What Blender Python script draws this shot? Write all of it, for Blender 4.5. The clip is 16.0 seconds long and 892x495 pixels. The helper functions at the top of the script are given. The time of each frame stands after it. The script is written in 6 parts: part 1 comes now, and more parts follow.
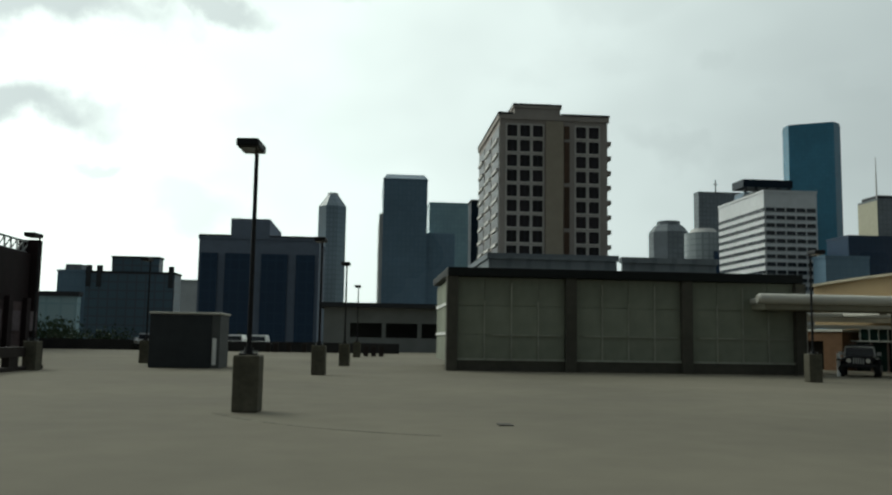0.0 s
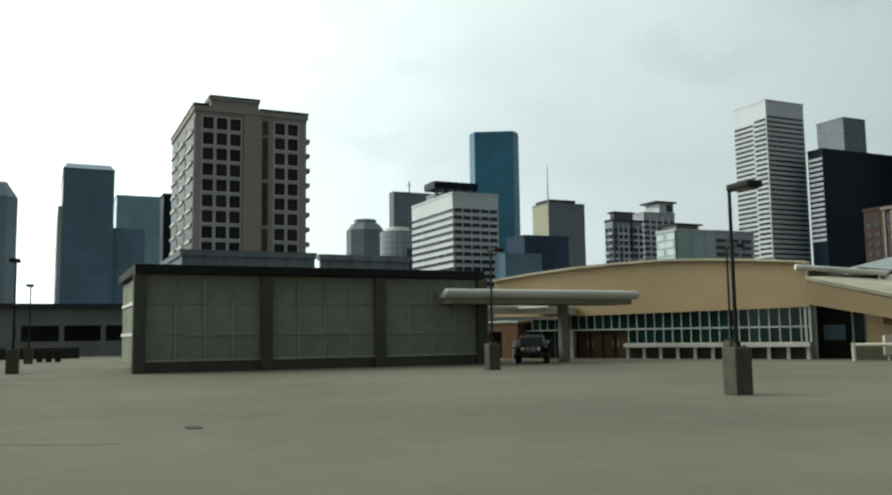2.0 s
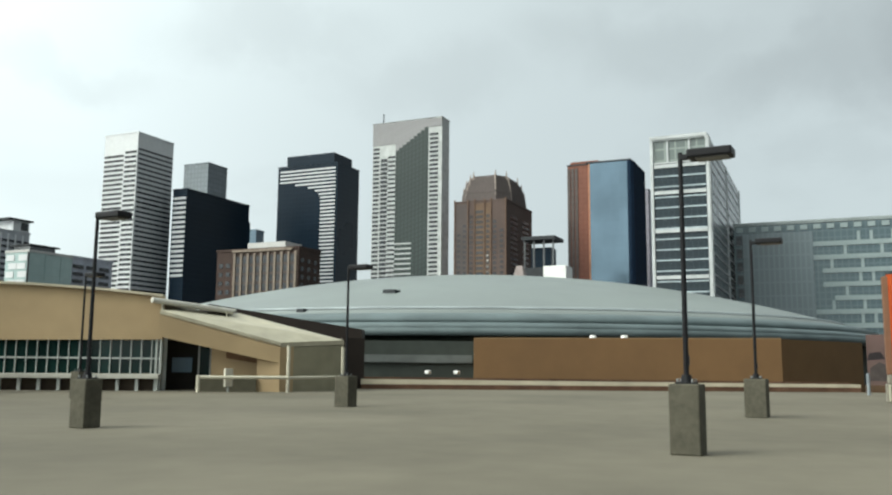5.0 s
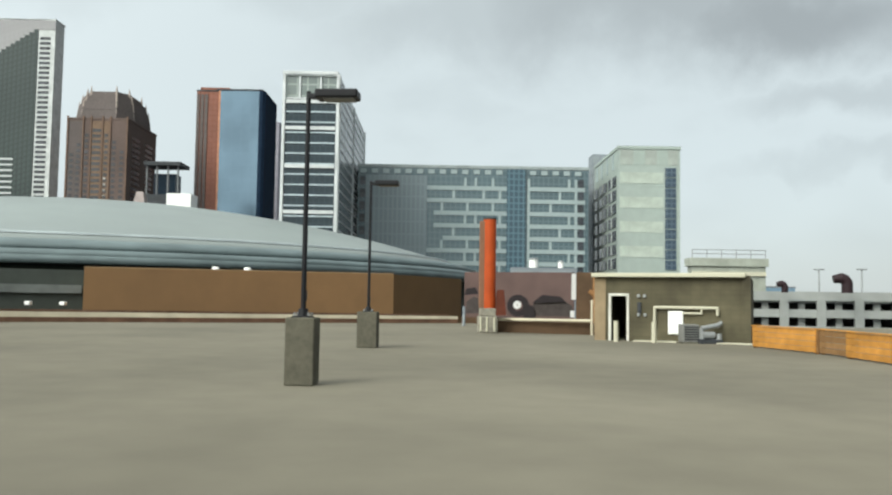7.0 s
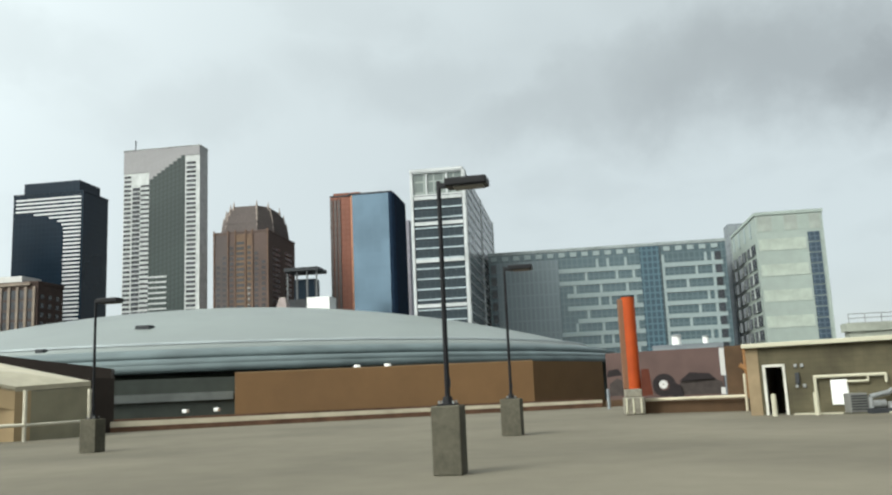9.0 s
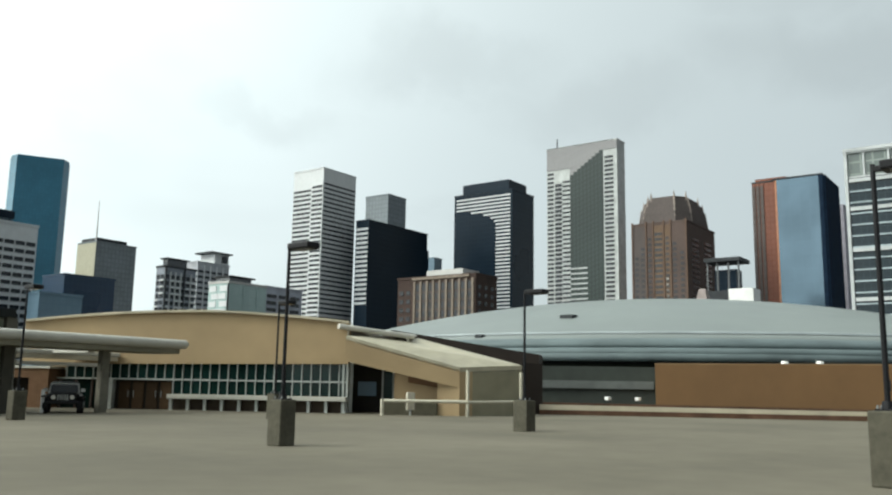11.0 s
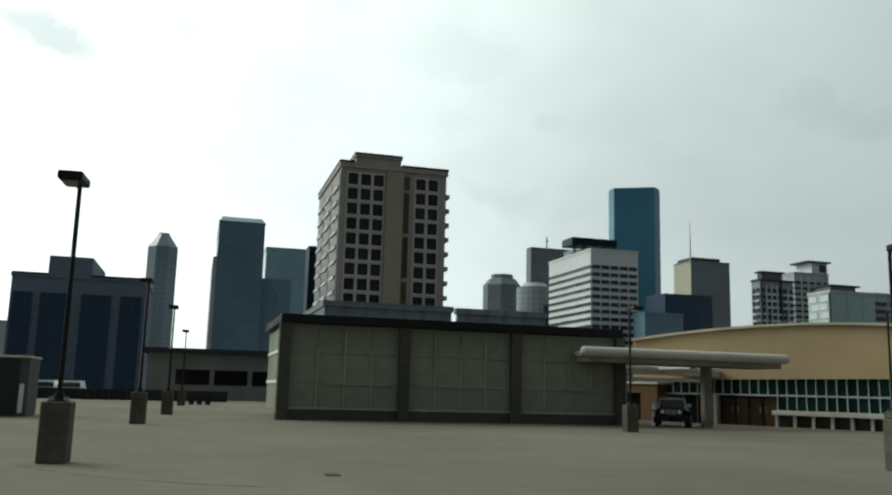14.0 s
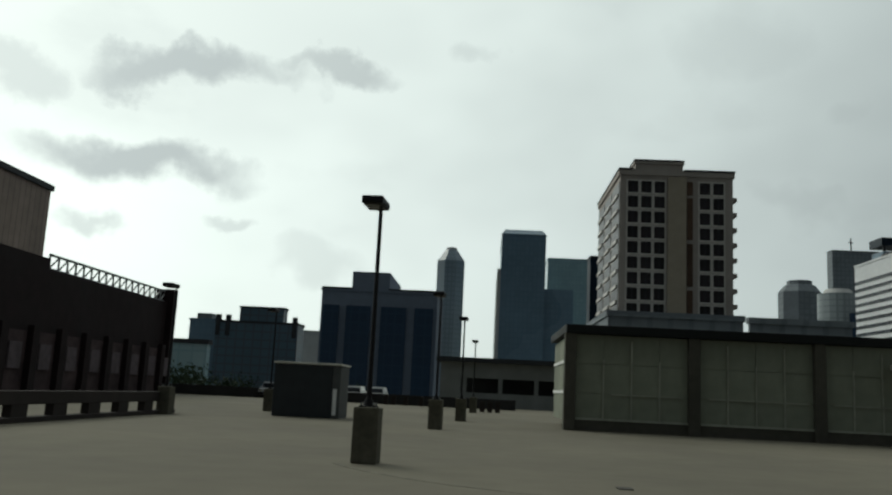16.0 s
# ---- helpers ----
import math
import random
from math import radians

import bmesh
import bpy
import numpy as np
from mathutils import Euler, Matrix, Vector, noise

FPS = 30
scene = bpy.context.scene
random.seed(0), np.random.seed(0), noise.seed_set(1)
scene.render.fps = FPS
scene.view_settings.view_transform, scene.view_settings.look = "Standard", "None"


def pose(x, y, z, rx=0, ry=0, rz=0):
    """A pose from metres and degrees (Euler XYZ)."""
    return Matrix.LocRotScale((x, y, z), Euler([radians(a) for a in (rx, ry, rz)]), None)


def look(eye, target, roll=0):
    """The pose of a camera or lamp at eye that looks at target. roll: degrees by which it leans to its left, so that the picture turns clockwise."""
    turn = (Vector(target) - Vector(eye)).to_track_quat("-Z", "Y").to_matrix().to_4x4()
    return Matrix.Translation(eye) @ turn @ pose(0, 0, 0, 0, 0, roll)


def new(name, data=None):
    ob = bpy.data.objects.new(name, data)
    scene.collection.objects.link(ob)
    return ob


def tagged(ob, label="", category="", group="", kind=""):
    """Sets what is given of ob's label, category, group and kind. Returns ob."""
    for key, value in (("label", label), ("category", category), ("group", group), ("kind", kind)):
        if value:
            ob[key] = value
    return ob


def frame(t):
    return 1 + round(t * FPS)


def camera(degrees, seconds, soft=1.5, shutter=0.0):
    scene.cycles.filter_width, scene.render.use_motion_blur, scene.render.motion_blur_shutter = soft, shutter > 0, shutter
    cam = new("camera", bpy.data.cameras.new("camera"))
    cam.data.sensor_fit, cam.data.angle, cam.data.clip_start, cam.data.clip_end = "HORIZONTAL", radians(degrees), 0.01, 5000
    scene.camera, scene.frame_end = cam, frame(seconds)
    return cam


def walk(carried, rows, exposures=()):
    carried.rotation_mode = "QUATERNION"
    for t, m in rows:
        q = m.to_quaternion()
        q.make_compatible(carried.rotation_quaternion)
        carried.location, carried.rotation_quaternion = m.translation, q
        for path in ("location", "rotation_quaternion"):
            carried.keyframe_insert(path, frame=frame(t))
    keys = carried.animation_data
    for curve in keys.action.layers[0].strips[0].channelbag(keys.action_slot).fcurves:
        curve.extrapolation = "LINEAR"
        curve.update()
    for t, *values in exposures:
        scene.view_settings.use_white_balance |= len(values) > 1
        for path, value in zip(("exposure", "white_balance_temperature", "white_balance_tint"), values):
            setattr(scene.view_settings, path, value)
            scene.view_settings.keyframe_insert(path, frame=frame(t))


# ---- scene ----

# ---- camera and its turn on the spot: seconds; heading, tilt, lean in degrees; sway in metres ----
EYE = 1.5
PATH = [
    (0.0, 0.05, 6.03, 0.95, 0.00, -0.01, 0.01), (0.5, 4.23, 6.03, -0.81, 0.03, 0.03, 0.03), (1.0, 8.16, 6.21, -1.01, 0.03, -0.05, 0.00),
    (1.5, 12.27, 6.72, 0.57, 0.12, 0.06, 0.03), (2.0, 19.96, 5.87, -0.77, 0.10, 0.01, -0.00), (2.5, 27.95, 6.40, -0.98, 0.05, -0.06, -0.01),
    (3.0, 34.93, 7.28, -0.29, -0.02, -0.05, 0.01), (3.5, 40.64, 7.80, -0.73, -0.04, -0.11, -0.01), (4.0, 46.62, 7.28, 0.70, -0.08, -0.01, 0.04),
    (4.5, 53.88, 7.86, 0.51, -0.02, -0.01, 0.01), (5.0, 60.96, 7.78, 0.46, -0.04, 0.04, 0.02), (5.2, 63.32, 7.26, 1.18, -0.01, 0.08, 0.06),
    (7.3, 88.70, 5.83, -0.26, -0.05, -0.03, 0.06), (7.5, 89.69, 7.68, -1.36, -0.07, 0.00, -0.05), (8.0, 88.52, 8.49, -1.35, 0.02, 0.06, -0.05),
    (8.2, 86.68, 8.83, -1.84, 0.05, 0.10, -0.02), (10.3, 59.91, 9.46, -0.01, -0.22, 0.00, -0.10), (10.5, 57.37, 9.35, 0.31, -0.29, 0.02, -0.09),
    (11.0, 49.17, 9.34, 0.96, -0.19, -0.10, -0.04), (11.5, 42.43, 9.05, 1.24, -0.13, -0.13, -0.01), (12.0, 36.48, 9.31, 0.96, -0.01, -0.09, -0.02),
    (12.5, 30.14, 9.20, 1.51, 0.07, 0.01, -0.00), (13.0, 23.29, 9.47, 1.17, 0.05, -0.08, 0.01), (13.5, 16.34, 9.65, 1.69, 0.04, -0.06, 0.01),
    (14.0, 10.79, 9.48, 1.53, 0.06, -0.05, -0.01), (14.5, 6.18, 8.46, 2.43, 0.05, 0.03, 0.03), (15.0, 2.07, 9.11, 1.49, 0.03, -0.10, 0.02),
    (15.5, -2.49, 9.45, 1.23, 0.01, -0.18, 0.02), (16.0, -7.95, 9.43, 2.85, -0.02, -0.13, 0.02)]
cam = camera(54.67, 16.0, soft=2.2)
walk(cam, [(t, pose(ex, ey, EYE + ez, 90 + p, 0, -y) @ pose(0, 0, 0, 0, 0, r)) for t, y, p, r, ex, ey, ez in PATH],
     exposures=[(0.0, -0.80, 6420, 4), (1.5, -0.39, 6410, 4), (3.5, -0.02, 6440, 6), (5.0, 0.25, 6450, 8), (7.5, 0.45, 6500, 10), (8.2, 0.41, 6500, 10),
                (10.5, 0.25, 6450, 9), (11.0, 0.17, 6440, 8), (12.5, -0.14, 6400, 7), (14.0, -0.56, 6420, 4), (14.5, -0.6, 6420, 5),
                (15.0, -0.84, 6420, 5), (15.5, -0.95, 6440, 6), (16.0, -1.14, 6450, 6)])

# ---- sky and sun: bright overcast, the sun behind thin cloud beyond the left end of the view ----
SUN_AZ, SUN_EL = -52.0, 36.0
CLOUDS = [
    (-26.3, 19.5, 8.6, 2.1, 0.9), (-17.2, 20.6, 6.0, 1.5, 0.75), (-29.3, 13.8, 8, 2.0, 0.9), (-23, 10.6, 2.4, 0.9, 0.45), (-31.5, 9.0, 2.2, 0.9, 0.5),
    (-36, 18, 4, 2.2, 0.6), (-16, 8.5, 5, 1.8, 0.3), (-6, 21.8, 2.2, 1.2, 0.4), (11, 22, 4, 2.6, 0.2), (15, 11.5, 4.5, 1.8, 0.3),
    (18, 17.5, 3.2, 1.2, 0.26), (26, 15.5, 5, 2.2, 0.26), (101, 19.5, 19, 5.0, 0.66), (107, 18.6, 11, 4.0, 0.86), (86, 17.8, 11, 3.4, 0.38),
    (36, 17.5, 6, 2.0, 0.18), (48, 21.5, 7.5, 2.6, 0.2), (60, 19, 8, 2.5, 0.16), (75, 20.5, 9, 3.0, 0.22),
    (111, 12.6, 8, 1.6, 0.36), (112, 8, 9, 1.3, 0.25), (118, 16, 5, 2.0, 0.5), (134, 15, 14, 4.0, 0.6), (150, 24, 16, 5.0, 0.6), (-62, 14, 12, 3.0, 0.6),
    (185, 18, 20, 4.0, 0.6), (225, 22, 20, 5.0, 0.6), (265, 16, 16, 4.0, 0.6)]


def way(az, el):
    a, e = radians(az), radians(el)
    return Vector((math.sin(a) * math.cos(e), math.cos(a) * math.cos(e), math.sin(e)))


def make_world():
    w = bpy.data.worlds.new("overcast_sky")
    w.use_nodes = True
    scene.world = w
    nt = w.node_tree
    N, L = nt.nodes, nt.links
    N.clear()
    out, bg = N.new("ShaderNodeOutputWorld"), N.new("ShaderNodeBackground")
    co = N.new("ShaderNodeTexCoord")
    sky = N.new("ShaderNodeTexSky")
    sky.sky_type, sky.sun_disc = "NISHITA", False
    sky.sun_elevation, sky.sun_rotation = radians(SUN_EL), radians(SUN_AZ)
    clear = N.new("ShaderNodeMix")
    clear.data_type, clear.blend_type = "RGBA", "MULTIPLY"
    clear.inputs[0].default_value = 1.0
    clear.inputs[7].default_value = (0.1, 0.1, 0.1, 1)
    L.new(sky.outputs[0], clear.inputs[6])
    # broad banks of cloud and finer puffs
    mp = N.new("ShaderNodeMapping")
    mp.inputs["Scale"].default_value = (1.0, 1.0, 1.9)
    mp.inputs["Location"].default_value = (3.1, 1.7, 0.4)
    L.new(co.outputs["Generated"], mp.inputs[0])
    big, small = N.new("ShaderNodeTexNoise"), N.new("ShaderNodeTexNoise")
    for n, sc, de, ro in ((big, 1.5, 4.0, 0.5), (small, 4.2, 7.0, 0.52)):
        n.inputs["Scale"].default_value, n.inputs["Detail"].default_value, n.inputs["Roughness"].default_value = sc, de, ro
        n.inputs["Distortion"].default_value = 0.1
        L.new(mp.outputs[0], n.inputs["Vector"])
    rb, rs = N.new("ShaderNodeMapRange"), N.new("ShaderNodeMapRange")
    for n, src, a, b in ((rb, big, 0.46, 0.70), (rs, small, 0.55, 0.70)):
        n.interpolation_type = "SMOOTHSTEP"
        n.inputs["From Min"].default_value, n.inputs["From Max"].default_value = a, b
        L.new(src.outputs["Fac"], n.inputs["Value"])
    mix = N.new("ShaderNodeMath")
    mix.operation = "MULTIPLY_ADD"
    mix.inputs[1].default_value = 0.12
    mix.use_clamp = True
    L.new(rs.outputs[0], mix.inputs[0])
    half = N.new("ShaderNodeMath")
    half.operation = "MULTIPLY"
    half.inputs[1].default_value = 0.34
    L.new(rb.outputs[0], half.inputs[0])
    L.new(half.outputs[0], mix.inputs[2])
    # single banks of cloud: heading, height, half width, half height in degrees, depth of grey
    soft = N.new("ShaderNodeTexNoise")
    soft.inputs["Scale"].default_value, soft.inputs["Detail"].default_value, soft.inputs["Roughness"].default_value = 6.5, 7.0, 0.55
    L.new(co.outputs["Generated"], soft.inputs["Vector"])
    shift = N.new("ShaderNodeVectorMath")
    shift.operation = "MULTIPLY_ADD"
    shift.inputs[1].default_value = (0.24, 0.24, 0.20)
    shift.inputs[2].default_value = (-0.12, -0.12, -0.10)
    L.new(soft.outputs["Color"], shift.inputs[0])
    bent = N.new("ShaderNodeVectorMath")
    L.new(co.outputs["Generated"], bent.inputs[0])
    L.new(shift.outputs[0], bent.inputs[1])
    total = mix.outputs[0]
    for az, el, hw, hh, grey in CLOUDS:
        c = way(az, el)
        side = Vector((0, 0, 1)).cross(c).normalized()
        up = c.cross(side)
        pair = N.new("ShaderNodeCombineXYZ")
        for k, axis, half_size in ((0, side, hw), (1, up, hh)):
            dn = N.new("ShaderNodeVectorMath")
            dn.operation = "DOT_PRODUCT"
            dn.inputs[1].default_value = axis / math.sin(radians(half_size))
            L.new(bent.outputs[0], dn.inputs[0])
            L.new(dn.outputs["Value"], pair.inputs[k])
        ln = N.new("ShaderNodeVectorMath")
        ln.operation = "LENGTH"
        L.new(pair.outputs[0], ln.inputs[0])
        edge = N.new("ShaderNodeMapRange")
        edge.interpolation_type = "SMOOTHSTEP"
        edge.inputs["From Min"].default_value, edge.inputs["From Max"].default_value = (1.45, 0.15) if az > -10 else (1.2, 0.3)
        edge.inputs["To Min"].default_value, edge.inputs["To Max"].default_value = 0.0, grey
        L.new(ln.outputs["Value"], edge.inputs["Value"])
        most = N.new("ShaderNodeMath")
        most.operation = "MAXIMUM"
        L.new(total, most.inputs[0])
        L.new(edge.outputs[0], most.inputs[1])
        total = most.outputs[0]
    cloud = N.new("ShaderNodeMix")
    cloud.data_type = "RGBA"
    cloud.inputs[6].default_value = (0.755, 0.848, 0.855, 1)
    cloud.inputs[7].default_value = (0.364, 0.398, 0.396, 1)
    L.new(total, cloud.inputs[0])
    # thin cloud is brighter round the hidden sun
    dot = N.new("ShaderNodeVectorMath")
    dot.operation = "DOT_PRODUCT"
    dot.inputs[1].default_value = way(SUN_AZ, SUN_EL - 8)
    L.new(co.outputs["Generated"], dot.inputs[0])
    near = N.new("ShaderNodeMapRange")
    near.inputs["From Min"].default_value, near.inputs["From Max"].default_value = -0.6, 1.0
    L.new(dot.outputs["Value"], near.inputs["Value"])
    square, glow = N.new("ShaderNodeMath"), N.new("ShaderNodeMath")
    square.operation, glow.operation = "POWER", "MULTIPLY_ADD"
    square.inputs[1].default_value, glow.inputs[1].default_value, glow.inputs[2].default_value = 2.5, 2.84, 0.70
    L.new(near.outputs[0], square.inputs[0])
    L.new(square.outputs[0], glow.inputs[0])
    # the unseen sky behind the camera is dimmed, to keep south-facing walls dark
    rear = N.new("ShaderNodeVectorMath")
    rear.operation = "DOT_PRODUCT"
    rear.inputs[1].default_value = way(192, 25)
    L.new(co.outputs["Generated"], rear.inputs[0])
    rear_dim = N.new("ShaderNodeMapRange")
    rear_dim.interpolation_type = "SMOOTHSTEP"
    rear_dim.inputs["From Min"].default_value, rear_dim.inputs["From Max"].default_value = 0.38, 0.95
    rear_dim.inputs["To Min"].default_value, rear_dim.inputs["To Max"].default_value = 1.0, 0.28
    L.new(rear.outputs["Value"], rear_dim.inputs["Value"])
    level = N.new("ShaderNodeMath")
    level.operation = "MULTIPLY"
    L.new(glow.outputs[0], level.inputs[0])
    L.new(rear_dim.outputs[0], level.inputs[1])
    warm = N.new("ShaderNodeMix")
    warm.data_type = "RGBA"
    warm.inputs[6].default_value = (0.755, 0.848, 0.855, 1)
    warm.inputs[7].default_value = (0.80, 0.86, 0.80, 1)
    L.new(square.outputs[0], warm.inputs[0])
    L.new(warm.outputs[2], cloud.inputs[6])
    lit = N.new("ShaderNodeVectorMath")
    lit.operation = "SCALE"
    L.new(cloud.outputs[2], lit.inputs[0])
    L.new(level.outputs[0], lit.inputs["Scale"])
    both = N.new("ShaderNodeMix")
    both.data_type = "RGBA"
    both.inputs[0].default_value = 0.9
    L.new(clear.outputs[2], both.inputs[6])
    L.new(lit.outputs[0], both.inputs[7])
    L.new(both.outputs[2], bg.inputs[0])
    bg.inputs[1].default_value = 1.0
    L.new(bg.outputs[0], out.inputs[0])


make_world()
sun_data = bpy.data.lights.new("sun", "SUN")
sun_data.energy, sun_data.angle, sun_data.color = 2.25, radians(30), (0.97, 0.96, 0.86)
sun = new("sun", sun_data)
sun.matrix_world = look(way(SUN_AZ, SUN_EL) * 100, (0, 0, 0))

# ---- materials ----
MATS = {}


def mat(name, colour, rough=0.7, metal=0.0, vary=0.12, grain=2.0, stain=0.15, stain_size=0.2, bump=0.0, spec=0.18, lines=None, each=0.0):
    """A surface with fine grain and broad stains. grain, stain_size: how many to the metre.
    lines: (width, height, joint, colour) of a wall's rectangular panels."""
    if name in MATS:
        return MATS[name]
    m = bpy.data.materials.new(name)
    m.use_nodes = True
    N, L = m.node_tree.nodes, m.node_tree.links
    b = N["Principled BSDF"]
    b.inputs["Roughness"].default_value, b.inputs["Metallic"].default_value = rough, metal
    b.inputs["Specular IOR Level"].default_value = spec
    co = N.new("ShaderNodeTexCoord")
    fine, broad = N.new("ShaderNodeTexNoise"), N.new("ShaderNodeTexNoise")
    for n, sc, de in ((fine, grain, 5.0), (broad, stain_size, 3.0)):
        n.inputs["Scale"].default_value, n.inputs["Detail"].default_value = sc, de
        L.new(co.outputs["Object"], n.inputs["Vector"])
    last = None
    if lines:
        w, h, joint, jc = lines
        # panel lines run along each wall: across by x + y, upwards by z
        sep, add, comb = N.new("ShaderNodeSeparateXYZ"), N.new("ShaderNodeMath"), N.new("ShaderNodeCombineXYZ")
        L.new(co.outputs["Object"], sep.inputs[0])
        add.operation = "ADD"
        L.new(sep.outputs[0], add.inputs[0])
        L.new(sep.outputs[1], add.inputs[1])
        L.new(add.outputs[0], comb.inputs[0])
        L.new(sep.outputs[2], comb.inputs[1])
        br = N.new("ShaderNodeTexBrick")
        br.offset = 0.0
        br.inputs["Scale"].default_value = 1.0
        br.inputs["Brick Width"].default_value, br.inputs["Row Height"].default_value = w, h
        br.inputs["Mortar Size"].default_value, br.inputs["Mortar Smooth"].default_value = joint, 0.1
        br.inputs["Color1"].default_value = (*colour, 1)
        br.inputs["Color2"].default_value = (*[c * 0.92 for c in colour], 1)
        br.inputs["Mortar"].default_value = (*jc, 1)
        L.new(comb.outputs[0], br.inputs["Vector"])
        last = br.outputs["Color"]

    def shade(fac, lo, hi):
        nonlocal last
        r = N.new("ShaderNodeMapRange")
        r.inputs["From Min"].default_value, r.inputs["From Max"].default_value = 0.3, 0.7
        r.inputs["To Min"].default_value, r.inputs["To Max"].default_value = lo, hi
        L.new(fac, r.inputs["Value"])
        v = N.new("ShaderNodeVectorMath")
        v.operation = "SCALE"
        if last is None:
            v.inputs[0].default_value = colour
        else:
            L.new(last, v.inputs[0])
        L.new(r.outputs[0], v.inputs["Scale"])
        last = v.outputs[0]

    shade(fine.outputs["Fac"], 1 - vary, 1 + vary)
    shade(broad.outputs["Fac"], 1 - stain, 1 + stain)
    if each:
        info = N.new("ShaderNodeObjectInfo")
        r = N.new("ShaderNodeMapRange")
        r.inputs["To Min"].default_value, r.inputs["To Max"].default_value = 1 - each, 1 + each
        L.new(info.outputs["Random"], r.inputs["Value"])
        v = N.new("ShaderNodeVectorMath")
        v.operation = "SCALE"
        L.new(last, v.inputs[0])
        L.new(r.outputs[0], v.inputs["Scale"])
        last = v.outputs[0]
    L.new(last, b.inputs["Base Color"])
    rr = N.new("ShaderNodeMapRange")
    rr.inputs["From Min"].default_value, rr.inputs["From Max"].default_value = 0.3, 0.7
    rr.inputs["To Min"].default_value, rr.inputs["To Max"].default_value = max(rough - 0.08, 0.02), min(rough + 0.08, 1)
    L.new(broad.outputs["Fac"], rr.inputs["Value"])
    L.new(rr.outputs[0], b.inputs["Roughness"])
    if bump:
        bp = N.new("ShaderNodeBump")
        bp.inputs["Strength"].default_value, bp.inputs["Distance"].default_value = bump, 0.02
        L.new(fine.outputs["Fac"], bp.inputs["Height"])
        L.new(bp.outputs[0], b.inputs["Normal"])
    MATS[name] = m
    return m


CONCRETE = mat("pedestal_concrete", (0.088, 0.082, 0.062), 0.9, grain=9, vary=0.14, stain=0.22, stain_size=1.6, bump=0.3)
DECK = mat("deck_concrete", (0.145, 0.131, 0.101), 0.95, grain=1.1, vary=0.06, stain=0.19, stain_size=0.11, spec=0.12)
BLACK_STEEL = mat("dark_bronze_paint", (0.009, 0.009, 0.011), 0.5, 0.0, grain=8)
STEEL = mat("galvanised_steel", (0.26, 0.27, 0.27), 0.5, 0.4, grain=6)
WHITE = mat("white_paint", (0.78, 0.78, 0.76), 0.6, grain=2, vary=0.05, stain=0.08)
LENS = mat("lamp_lens", (0.05, 0.048, 0.042), 0.2, grain=4)
DARK_GLASS = mat("dark_window_glass", (0.018, 0.022, 0.03), 0.12, grain=0.5, spec=0.7, each=0.4)
RUBBER = mat("black_rubber", (0.015, 0.015, 0.016), 0.85, grain=20)

# ---- geometry helpers ----
GROUND = -14.0
TURN = 5.0
GRID = pose(0, 0, 0, 0, 0, TURN)


def at(x, y, z=0.0, rz=0.0):
    """A pose by the street grid, which is turned five degrees."""
    return GRID @ pose(x, y, z, 0, 0, rz)


def polar(az, d):
    """Grid place from a heading and a distance."""
    a = radians(az + TURN)
    return d * math.sin(a), d * math.cos(a)


def put(bm, x0, y0, z0, x1, y1, z1, bevel=0.0):
    """Adds a box to bm, with its edges rounded off where bevel is given."""
    r = bmesh.ops.create_cube(bm, size=1.0)
    vs = r["verts"]
    bmesh.ops.scale(bm, vec=(x1 - x0, y1 - y0, z1 - z0), verts=vs)
    bmesh.ops.translate(bm, vec=((x0 + x1) / 2, (y0 + y1) / 2, (z0 + z1) / 2), verts=vs)
    if bevel:
        es = list({e for v in vs for e in v.link_edges})
        bmesh.ops.bevel(bm, geom=es, offset=bevel, segments=2, affect="EDGES", profile=0.5)
    return bm


def box(x0, y0, z0, x1, y1, z1, bevel=0.0):
    return put(bmesh.new(), x0, y0, z0, x1, y1, z1, bevel)


def tube(bm, a, b, r0, r1=None, n=12):
    """Adds a round bar from a to b."""
    a, b = Vector(a), Vector(b)
    m = Matrix.Translation((a + b) / 2) @ (b - a).to_track_quat("Z", "Y").to_matrix().to_4x4()
    bmesh.ops.create_cone(bm, cap_ends=True, segments=n, radius1=r0, radius2=r0 if r1 is None else r1, depth=(b - a).length, matrix=m)
    return bm


def prism(bm, outline, z0, z1, taper=1.0, centre=None):
    """Adds a solid over an outline of (x, y), its top drawn in by taper."""
    cx, cy = centre or (sum(p[0] for p in outline) / len(outline), sum(p[1] for p in outline) / len(outline))
    lo = [bm.verts.new((x, y, z0)) for x, y in outline]
    hi = [bm.verts.new((cx + (x - cx) * taper, cy + (y - cy) * taper, z1)) for x, y in outline]
    n = len(outline)
    bm.faces.new(lo[::-1])
    bm.faces.new(hi)
    for i in range(n):
        bm.faces.new((lo[i], lo[(i + 1) % n], hi[(i + 1) % n], hi[i]))
    bmesh.ops.recalc_face_normals(bm, faces=bm.faces)
    return bm


def mesh_of(name, bm, material):
    me = bpy.data.meshes.new(name)
    bm.to_mesh(me)
    bm.free()
    me.materials.append(material)
    return me


def part(name, bm, material, parent, label="", m=None):
    """One mesh under a thing or a part; bm may be a mesh that is shared."""
    me = bm if isinstance(bm, bpy.types.Mesh) else mesh_of(name, bm, material)
    ob = new(name, me)
    ob.parent = parent
    if m is not None:
        ob.matrix_basis = m
    if label:
        ob["label"] = label
    return ob


def thing(name, m, label, category, group="", kind=""):
    ob = new(name)
    ob.matrix_basis = m
    return tagged(ob, label, category, group, kind)


def solid(name, bm, material, m, label, category, group="", kind=""):
    ob = new(name, mesh_of(name, bm, material))
    ob.matrix_basis = m
    return tagged(ob, label, category, group, kind)


